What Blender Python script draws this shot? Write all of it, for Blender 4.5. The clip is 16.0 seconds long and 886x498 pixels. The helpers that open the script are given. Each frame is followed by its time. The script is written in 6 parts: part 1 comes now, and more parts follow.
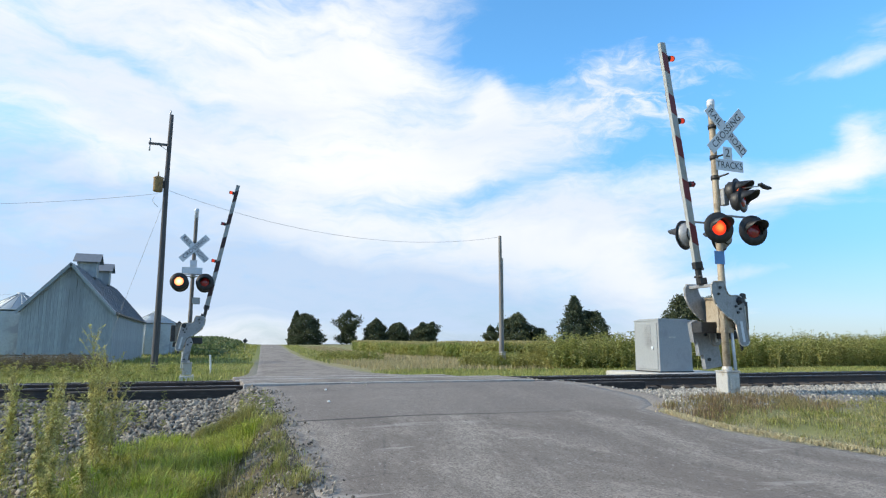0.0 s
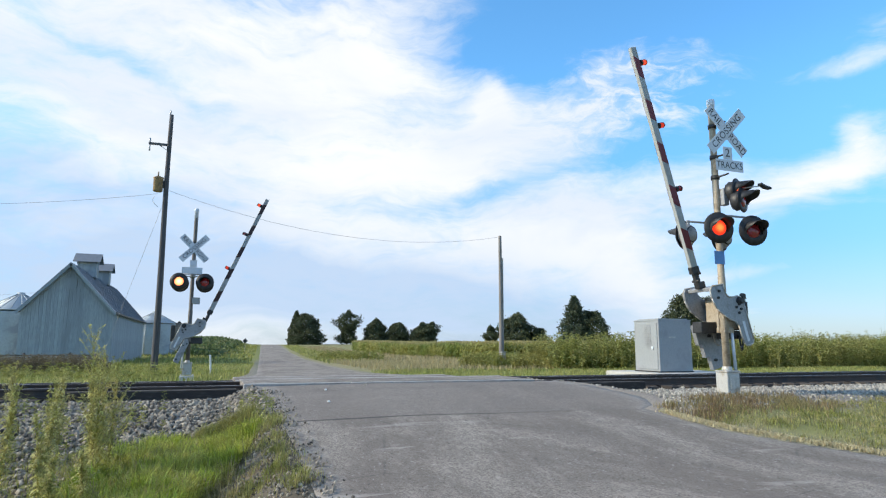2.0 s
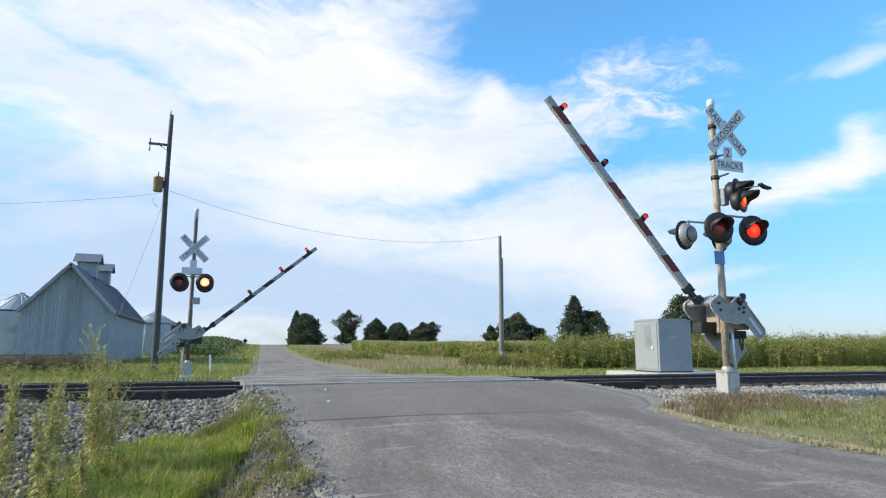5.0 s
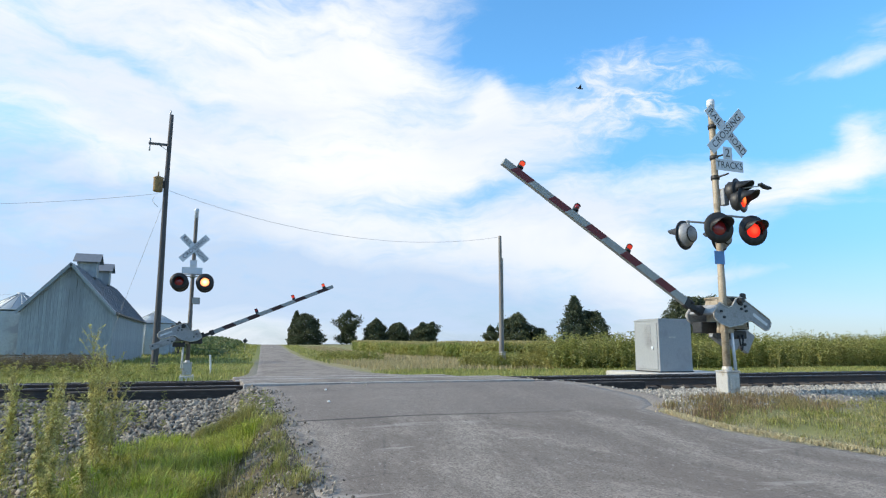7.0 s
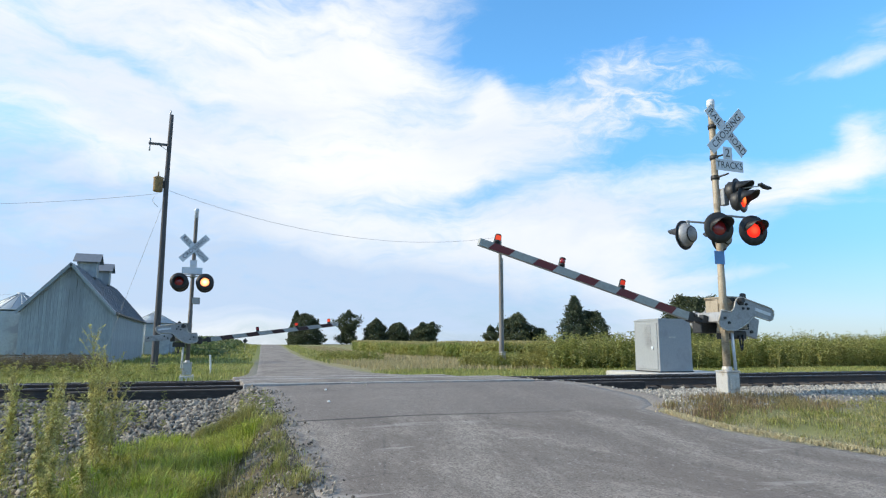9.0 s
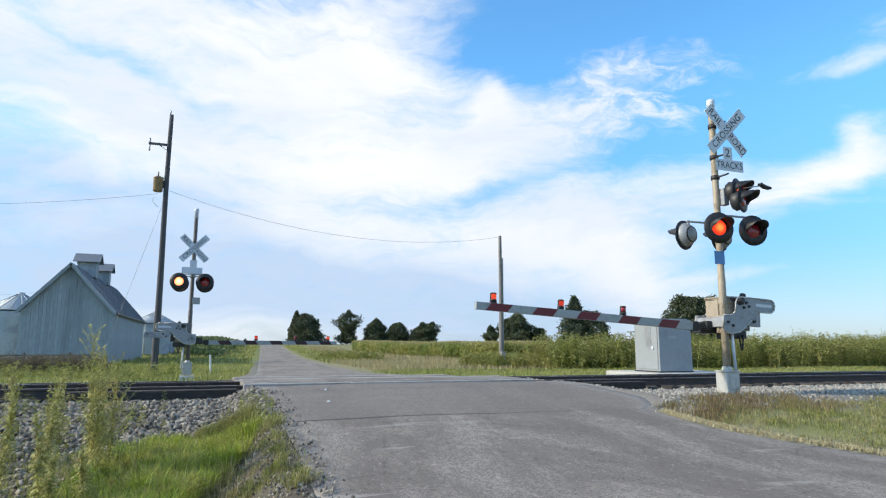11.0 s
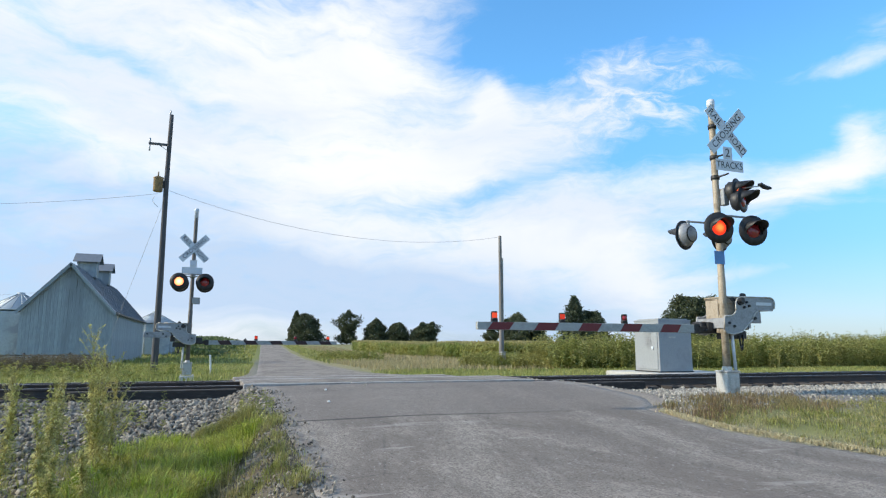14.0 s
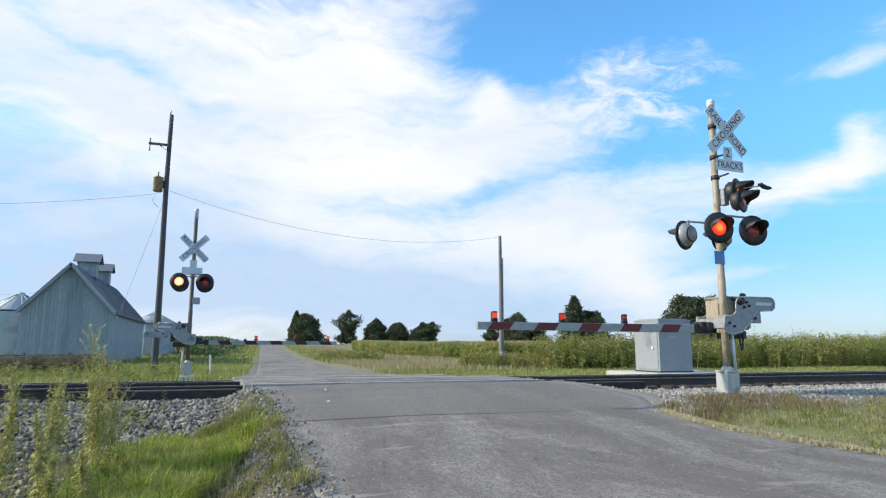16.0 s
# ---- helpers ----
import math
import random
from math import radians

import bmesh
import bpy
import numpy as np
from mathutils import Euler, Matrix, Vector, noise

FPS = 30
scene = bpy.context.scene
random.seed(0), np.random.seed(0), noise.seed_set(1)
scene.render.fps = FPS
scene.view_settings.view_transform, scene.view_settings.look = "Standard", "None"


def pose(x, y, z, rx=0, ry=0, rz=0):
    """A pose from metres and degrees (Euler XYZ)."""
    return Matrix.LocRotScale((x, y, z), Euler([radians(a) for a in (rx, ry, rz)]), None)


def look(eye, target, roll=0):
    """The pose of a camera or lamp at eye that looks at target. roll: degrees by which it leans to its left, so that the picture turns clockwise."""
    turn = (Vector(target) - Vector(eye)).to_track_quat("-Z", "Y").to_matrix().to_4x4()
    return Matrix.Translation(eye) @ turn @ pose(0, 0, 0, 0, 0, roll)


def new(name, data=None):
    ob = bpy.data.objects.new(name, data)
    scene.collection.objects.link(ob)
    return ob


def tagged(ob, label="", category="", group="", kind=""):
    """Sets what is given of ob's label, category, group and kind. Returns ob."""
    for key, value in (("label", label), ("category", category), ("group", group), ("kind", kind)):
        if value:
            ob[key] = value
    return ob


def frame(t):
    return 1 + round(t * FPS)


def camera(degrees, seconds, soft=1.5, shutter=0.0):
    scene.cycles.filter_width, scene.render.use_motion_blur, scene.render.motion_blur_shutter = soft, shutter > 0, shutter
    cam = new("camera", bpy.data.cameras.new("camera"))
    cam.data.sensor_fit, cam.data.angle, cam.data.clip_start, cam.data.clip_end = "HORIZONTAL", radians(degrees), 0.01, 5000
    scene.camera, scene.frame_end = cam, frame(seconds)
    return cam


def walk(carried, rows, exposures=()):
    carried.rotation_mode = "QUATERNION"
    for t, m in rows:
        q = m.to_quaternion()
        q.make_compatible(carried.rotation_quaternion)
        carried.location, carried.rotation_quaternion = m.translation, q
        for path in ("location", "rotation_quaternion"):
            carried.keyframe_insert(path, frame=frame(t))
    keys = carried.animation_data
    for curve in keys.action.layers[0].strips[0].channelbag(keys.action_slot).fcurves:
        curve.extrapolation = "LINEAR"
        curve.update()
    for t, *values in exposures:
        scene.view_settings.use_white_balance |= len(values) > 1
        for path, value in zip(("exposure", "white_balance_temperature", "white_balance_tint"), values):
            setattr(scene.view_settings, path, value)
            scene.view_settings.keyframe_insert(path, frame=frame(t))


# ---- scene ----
cam = camera(70.0, 16.0, soft=1.2)
EYE = Matrix.Translation((0, 0, 0.83)) @ Matrix.Rotation(radians(-20.0), 4, "Z") @ Matrix.Rotation(radians(98.63), 4, "X") @ Matrix.Rotation(radians(0.21), 4, "Z")
walk(cam, [(0.0, EYE), (16.0, EYE)], exposures=[(0.0, 0.03), (16.0, 0.03)])

# ---- sky and sun ----
SUN_DIR = Vector((-0.85, 0.17, 0.48)).normalized()
world = bpy.data.worlds.new("sky")
scene.world = world
world.use_nodes = True


class Nodes:
    """Short hand for building a node tree."""

    def __init__(self, tree):
        self.tree, self.nodes, self.links = tree, tree.nodes, tree.links
        self.nodes.clear()

    def add(self, kind, operation="", data_type="", blend_type="", interpolation_type="", sky_type="", sun_disc=None, feature="", vector_type="", attribute_name="", use_clamp=False):
        n = self.nodes.new(kind)
        if operation:
            n.operation = operation
        if data_type:
            n.data_type = data_type
        if blend_type:
            n.blend_type = blend_type
        if interpolation_type:
            n.interpolation_type = interpolation_type
        if sky_type:
            n.sky_type = sky_type
        if sun_disc is not None:
            n.sun_disc = sun_disc
        if feature:
            n.feature = feature
        if vector_type:
            n.vector_type = vector_type
        if attribute_name:
            n.attribute_name = attribute_name
        if use_clamp:
            n.use_clamp = True
        return n

    def put(self, socket, value):
        if isinstance(value, bpy.types.NodeSocket):
            self.links.new(value, socket)
        else:
            socket.default_value = value

    def math(self, op, a, b=0.0, c=0.0, clamp=False):
        n = self.add("ShaderNodeMath", operation=op, use_clamp=clamp)
        for s, v in zip(n.inputs, (a, b, c)):
            self.put(s, v)
        return n.outputs[0]

    def ramp(self, value, a, b, to_a=0.0, to_b=1.0):
        n = self.add("ShaderNodeMapRange", interpolation_type="SMOOTHSTEP")
        for s, v in zip(n.inputs, (value, a, b, to_a, to_b)):
            self.put(s, v)
        return n.outputs[0]

    def mix(self, fac, a, b, blend="MIX"):
        n = self.add("ShaderNodeMix", data_type="RGBA", blend_type=blend)
        self.put(n.inputs[0], fac)
        self.put(n.inputs[6], a)
        self.put(n.inputs[7], b)
        return n.outputs[2]

    def noise(self, vector, scale, detail=4.0, rough=0.55, distort=0.0):
        n = self.add("ShaderNodeTexNoise")
        if vector is not None:
            self.links.new(vector, n.inputs["Vector"])
        n.inputs["Scale"].default_value = scale
        n.inputs["Detail"].default_value = detail
        n.inputs["Roughness"].default_value = rough
        n.inputs["Distortion"].default_value = distort
        return n.outputs["Fac"]

    def mapped(self, vector, scale=(1, 1, 1), rot=(0, 0, 0), loc=(0, 0, 0)):
        n = self.add("ShaderNodeMapping")
        self.links.new(vector, n.inputs[0])
        n.inputs[1].default_value, n.inputs[2].default_value, n.inputs[3].default_value = loc, rot, scale
        return n.outputs[0]


def build_sky():
    g = Nodes(world.node_tree)
    out = g.add("ShaderNodeOutputWorld")
    sky = g.add("ShaderNodeTexSky", sky_type="NISHITA", sun_disc=False)
    sky.sun_elevation = math.asin(SUN_DIR.z)
    sky.sun_rotation = math.atan2(SUN_DIR.x, SUN_DIR.y)
    sky.air_density, sky.dust_density, sky.ozone_density = 1.0, 0.6, 2.0
    co = g.add("ShaderNodeTexCoord").outputs["Generated"]
    sep = g.add("ShaderNodeSeparateXYZ")
    g.links.new(co, sep.inputs[0])
    az = g.math("MULTIPLY", g.math("ARCTAN2", sep.outputs[0], sep.outputs[1]), 57.2958)
    el = g.math("MULTIPLY", g.math("ARCSINE", sep.outputs[2]), 57.2958)
    plane = g.add("ShaderNodeCombineXYZ")
    g.links.new(az, plane.inputs[0])
    g.links.new(el, plane.inputs[1])
    # slow warp, so that the cloud banks get ragged edges
    warp = g.add("ShaderNodeTexNoise")
    g.links.new(plane.outputs[0], warp.inputs["Vector"])
    warp.inputs["Scale"].default_value, warp.inputs["Detail"].default_value = 0.09, 5
    shift = g.add("ShaderNodeVectorMath", operation="MULTIPLY_ADD")
    g.links.new(warp.outputs["Color"], shift.inputs[0])
    shift.inputs[1].default_value = (7, 5, 0)
    shift.inputs[2].default_value = (-3.5, -2.5, 0)
    bent = g.add("ShaderNodeVectorMath", operation="ADD")
    g.links.new(plane.outputs[0], bent.inputs[0])
    g.links.new(shift.outputs[0], bent.inputs[1])
    P = bent.outputs[0]

    def bank(caz, cel, ra, rb, turn, weight):
        m = g.add("ShaderNodeMapping", vector_type="TEXTURE")
        g.links.new(P, m.inputs[0])
        m.inputs[1].default_value, m.inputs[2].default_value, m.inputs[3].default_value = (caz, cel, 0), (0, 0, radians(turn)), (ra, rb, 1)
        d = g.add("ShaderNodeVectorMath", operation="DOT_PRODUCT")
        g.links.new(m.outputs[0], d.inputs[0])
        g.links.new(m.outputs[0], d.inputs[1])
        return g.math("MULTIPLY", g.math("EXPONENT", g.math("MULTIPLY", d.outputs["Value"], -1.0)), weight)

    total = 0.34
    for row in CLOUDS:
        total = g.math("ADD", total, bank(*row))
    streak = g.noise(g.mapped(P, (0.085, 0.34, 1), (0, 0, radians(-14))), 1.0, 8, 0.62, 0.7)
    fleck = g.noise(g.mapped(P, (0.42, 0.95, 1), (0, 0, radians(14))), 1.0, 6, 0.62, 0.4)
    total = g.math("ADD", total, g.math("MULTIPLY", g.math("SUBTRACT", streak, 0.5), 1.3))
    total = g.math("ADD", total, g.math("MULTIPLY", g.math("SUBTRACT", fleck, 0.5), 0.55))
    # torn wisps in the blue
    wisp = g.noise(g.mapped(P, (0.34, 0.80, 1), (0, 0, radians(16)), (9, 4, 0)), 1.0, 7, 0.64, 0.6)
    veil = g.math("MULTIPLY", g.ramp(wisp, 0.38, 0.74, 0.0, 0.80), bank(38.5, 21.0, 9.5, 4.6, 0, 1.0))
    total = g.math("ADD", total, veil)
    mask = g.ramp(total, -0.08, 1.16)
    # thin haze towards the horizon
    haze = g.ramp(el, 9.0, -1.0, 0.0, 0.36)
    mask = g.math("MAXIMUM", mask, haze)
    # the thick deck low in the west is bluish grey underneath, the thin sunlit sheets above it white
    body = g.noise(g.mapped(P, (0.035, 0.13, 1), (0, 0, radians(-16)), (3.1, 1.7, 0)), 1.0, 5, 0.55, 0.4)
    bent_sep = g.add("ShaderNodeSeparateXYZ")
    g.links.new(P, bent_sep.inputs[0])
    edge = g.math("ADD", bent_sep.outputs[1], g.math("MULTIPLY", bent_sep.outputs[0], 0.274))
    deck = g.math("MULTIPLY", g.ramp(edge, 13.6, 8.6), g.ramp(bent_sep.outputs[0], 40.0, 27.0))
    deck = g.math("MULTIPLY", deck, g.ramp(el, -0.5, 6.5, 0.22, 1.0))
    shade = g.math("ADD", g.math("MULTIPLY", deck, g.ramp(body, 0.30, 0.62, 0.62, 1.0)), g.ramp(body, 0.38, 0.66, 0.0, 0.42), clamp=True)
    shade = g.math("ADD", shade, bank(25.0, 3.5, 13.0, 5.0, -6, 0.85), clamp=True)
    tone = g.mix(shade, (0.965, 0.985, 1.0, 1), (0.555, 0.70, 0.91, 1))
    clear = g.add("ShaderNodeBackground")
    tinted = g.mix(1.0, sky.outputs[0], (0.95, 1.72, 2.05, 1), "MULTIPLY")
    tinted = g.mix(1.0, tinted, g.mix(g.ramp(el, 0.0, 24.0), (0.58, 0.46, 0.57, 1), (1, 1, 1, 1)), "MULTIPLY")
    g.links.new(tinted, clear.inputs[0])
    clear.inputs[1].default_value = 0.15
    cloud = g.add("ShaderNodeBackground")
    g.links.new(tone, cloud.inputs[0])
    cloud.inputs[1].default_value = 1.02
    both = g.add("ShaderNodeMixShader")
    g.links.new(mask, both.inputs[0])
    g.links.new(clear.outputs[0], both.inputs[1])
    g.links.new(cloud.outputs[0], both.inputs[2])
    g.links.new(both.outputs[0], out.inputs[0])


# cloud banks: azimuth and elevation of the middle, half sizes, turn (degrees), weight
CLOUDS = (
    (-3, 21.5, 23, 8.5, -12, 0.74),
    (13, 26, 8.0, 6.5, 0, 0.56),
    (-8, 22.3, 11, 0.9, -20, -0.42),
    (13.5, 20.5, 4, 3.2, 0, -0.22),
    (-6, 6, 26, 9, 0, 0.55),
    (20, 3.6, 24, 4.6, 0, 0.40),
    (22.0, 17.2, 10.0, 2.8, 13, 0.62),
    (32.0, 10.6, 11.0, 3.3, 5, 0.70),
    (36.5, 5.6, 6, 3.0, -15, 0.45),
    (27.6, 26.0, 5.4, 3.2, 0, -0.95),
    (42, 28.0, 17, 3.0, 0, -1.05),
    (50, 20.5, 10, 4.0, 0, -0.80),
    (48.6, 16.6, 3.4, 2.0, 0, -0.50),
    (53, 6.2, 9, 4.6, 0, -0.85),
    (39.5, 16.3, 6.5, 1.7, 8, -0.55),
    (24.5, 13.7, 6.5, 0.9, 13, -0.40),
    (24.7, 22.0, 1.9, 1.8, 50, 0.95),
    (25.6, 19.9, 1.2, 1.3, 70, 0.55),
    (37.5, 22.8, 5.5, 1.9, 10, 0.12),
    (55.0, 21.8, 4.6, 1.0, 4, 0.85),
    (51.6, 13.2, 5.4, 1.7, 18, 0.95),
    (53.4, 16.4, 1.6, 2.0, -25, 0.70),
    (46.5, 5.6, 6.0, 0.45, 0, 0.40),
)
build_sky()

sun = new("sun", bpy.data.lights.new("sun", "SUN"))
sun.data.energy, sun.data.angle, sun.data.color = 5.0, radians(3), (1.0, 0.86, 0.66)
sun.matrix_world = look(SUN_DIR * 100, (0, 0, 0))


# ---- materials ----
def material(name, color, rough=0.7, metal=0.0, vary=0.18, grain=30.0, patch=1.5, bump=0.15, second=None, amount=0.5, stretch=(1, 1, 1), each=0.0, island=0.0, coat=0.0, spec=0.5, world_space=False):
    m = bpy.data.materials.new(name)
    m.use_nodes = True
    g = Nodes(m.node_tree)
    out = g.add("ShaderNodeOutputMaterial")
    b = g.add("ShaderNodeBsdfPrincipled")
    g.links.new(b.outputs[0], out.inputs[0])
    if world_space:
        co = g.add("ShaderNodeNewGeometry").outputs["Position"]
    else:
        co = g.add("ShaderNodeTexCoord").outputs["Object"]
    co = g.mapped(co, stretch)
    fine = g.noise(co, grain, 5, 0.65)
    broad = g.noise(co, patch, 4, 0.6, 0.3)
    c = (*color, 1.0)
    dark = tuple(v * (1 - vary) for v in color) + (1.0,)
    light = tuple(min(1.0, v * (1 + vary)) for v in color) + (1.0,)
    tone = g.mix(g.ramp(fine, 0.3, 0.7), dark, light)
    if second:
        lo = 0.62 - 0.3 * amount
        tone = g.mix(g.ramp(broad, lo, lo + 0.16), tone, (*second, 1.0))
    else:
        tone = g.mix(g.ramp(broad, 0.35, 0.7, 0.0, 0.5), tone, c)
        tone = g.mix(1.0, tone, g.mix(g.ramp(broad, 0.3, 0.7), (1 - vary * 0.7,) * 3 + (1,), (1, 1, 1, 1)), "MULTIPLY")
    rnd = None
    if each:
        rnd = g.add("ShaderNodeObjectInfo").outputs["Random"]
        span = each
    elif island:
        rnd = g.add("ShaderNodeNewGeometry").outputs["Random Per Island"]
        span = island
    if rnd is not None:
        tone = g.mix(1.0, tone, g.mix(rnd, (1 - span, 1 - span, 1 - span, 1), (1 + span * 0.6, 1 + span * 0.6, 1 + span * 0.45, 1)), "MULTIPLY")
    g.put(b.inputs["Base Color"], tone)
    b.inputs["Metallic"].default_value = metal
    g.put(b.inputs["Roughness"], g.ramp(fine, 0.25, 0.75, max(0.03, rough - 0.1), min(1.0, rough + 0.1)))
    b.inputs["Specular IOR Level"].default_value = spec
    b.inputs["Coat Weight"].default_value = coat
    if bump:
        n = g.add("ShaderNodeBump")
        n.inputs["Strength"].default_value = bump
        n.inputs["Distance"].default_value = 0.02
        g.links.new(fine, n.inputs["Height"])
        g.links.new(n.outputs[0], b.inputs["Normal"])
    return m


def leafy(name, color, second, island=0.35, rough=0.6, through_light=0.35, patch=1.2):
    m = bpy.data.materials.new(name)
    m.use_nodes = True
    g = Nodes(m.node_tree)
    out = g.add("ShaderNodeOutputMaterial")
    pos = g.add("ShaderNodeNewGeometry")
    broad = g.noise(pos.outputs["Position"], patch, 3, 0.6)
    tone = g.mix(g.ramp(broad, 0.35, 0.65), (*color, 1), (*second, 1))
    rnd = pos.outputs["Random Per Island"]
    tone = g.mix(1.0, tone, g.mix(rnd, (1 - island,) * 3 + (1,), (1 + island, 1 + island * 0.9, 1 + island * 0.5, 1)), "MULTIPLY")
    b = g.add("ShaderNodeBsdfPrincipled")
    g.put(b.inputs["Base Color"], tone)
    b.inputs["Roughness"].default_value = rough
    b.inputs["Specular IOR Level"].default_value = 0.25
    tr = g.add("ShaderNodeBsdfTranslucent")
    g.links.new(tone, tr.inputs[0])
    mx = g.add("ShaderNodeMixShader")
    mx.inputs[0].default_value = through_light
    g.links.new(b.outputs[0], mx.inputs[1])
    g.links.new(tr.outputs[0], mx.inputs[2])
    g.links.new(mx.outputs[0], out.inputs[0])
    return m


def glowing(name, hot, rim, strength):
    """Lit lens: hottest in the middle, with the pattern of its prisms."""
    m = bpy.data.materials.new(name)
    m.use_nodes = True
    g = Nodes(m.node_tree)
    out = g.add("ShaderNodeOutputMaterial")
    co = g.add("ShaderNodeTexCoord").outputs["Object"]
    ln = g.add("ShaderNodeVectorMath", operation="LENGTH")
    g.links.new(co, ln.inputs[0])
    prism = g.noise(g.mapped(co, (60, 60, 60)), 1.0, 1)
    d = g.math("ADD", ln.outputs["Value"], g.math("MULTIPLY", g.math("SUBTRACT", prism, 0.5), 0.05))
    tone = g.mix(g.ramp(d, 0.03, 0.12), (*hot, 1), (*rim, 1))
    e = g.add("ShaderNodeEmission")
    g.put(e.inputs[0], tone)
    e.inputs[1].default_value = strength
    g.links.new(e.outputs[0], out.inputs[0])
    return m


def ground_material():
    """Grass, dry grass, gravel and bare soil, by the areas laid out with the ground."""
    m = bpy.data.materials.new("ground")
    m.use_nodes = True
    g = Nodes(m.node_tree)
    out = g.add("ShaderNodeOutputMaterial")
    b = g.add("ShaderNodeBsdfPrincipled")
    g.links.new(b.outputs[0], out.inputs[0])
    pos = g.add("ShaderNodeNewGeometry").outputs["Position"]
    area = g.add("ShaderNodeAttribute", attribute_name="area")
    sep = g.add("ShaderNodeSeparateColor")
    g.links.new(area.outputs["Color"], sep.inputs[0])
    fine = g.noise(pos, 9.0, 6, 0.7)
    broad = g.noise(pos, 0.6, 5, 0.65)
    far = g.noise(g.mapped(pos, (0.02, 0.09, 1)), 1.0, 5, 0.6)
    grass = g.mix(g.ramp(fine, 0.3, 0.7), (0.09, 0.125, 0.028, 1), (0.17, 0.20, 0.06, 1))
    grass = g.mix(g.ramp(broad, 0.45, 0.7, 0, 0.7), grass, (0.21, 0.215, 0.085, 1))
    grass = g.mix(g.ramp(far, 0.4, 0.65, 0, 0.5), grass, (0.12, 0.165, 0.04, 1))
    dry = g.mix(g.ramp(fine, 0.3, 0.7), (0.23, 0.20, 0.12, 1), (0.36, 0.31, 0.19, 1))
    dry = g.mix(g.ramp(broad, 0.4, 0.62, 0, 0.6), dry, (0.17, 0.19, 0.07, 1))
    v = g.add("ShaderNodeTexVoronoi")
    g.links.new(pos, v.inputs["Vector"])
    v.inputs["Scale"].default_value = 22.0
    stone = g.mix(v.outputs["Distance"], (0.33, 0.305, 0.275, 1), (0.13, 0.12, 0.11, 1))
    stone = g.mix(g.ramp(fine, 0.3, 0.75), stone, (0.235, 0.21, 0.185, 1))
    soil = g.mix(fine, (0.065, 0.054, 0.040, 1), (0.135, 0.112, 0.083, 1))
    tone = g.mix(sep.outputs[1], grass, dry)
    tone = g.mix(sep.outputs[2], tone, soil)
    tone = g.mix(sep.outputs[0], tone, stone)
    g.put(b.inputs["Base Color"], tone)
    b.inputs["Roughness"].default_value = 0.95
    b.inputs["Specular IOR Level"].default_value = 0.1
    n = g.add("ShaderNodeBump")
    n.inputs["Strength"].default_value, n.inputs["Distance"].default_value = 0.5, 0.05
    g.links.new(fine, n.inputs["Height"])
    g.links.new(n.outputs[0], b.inputs["Normal"])
    return m


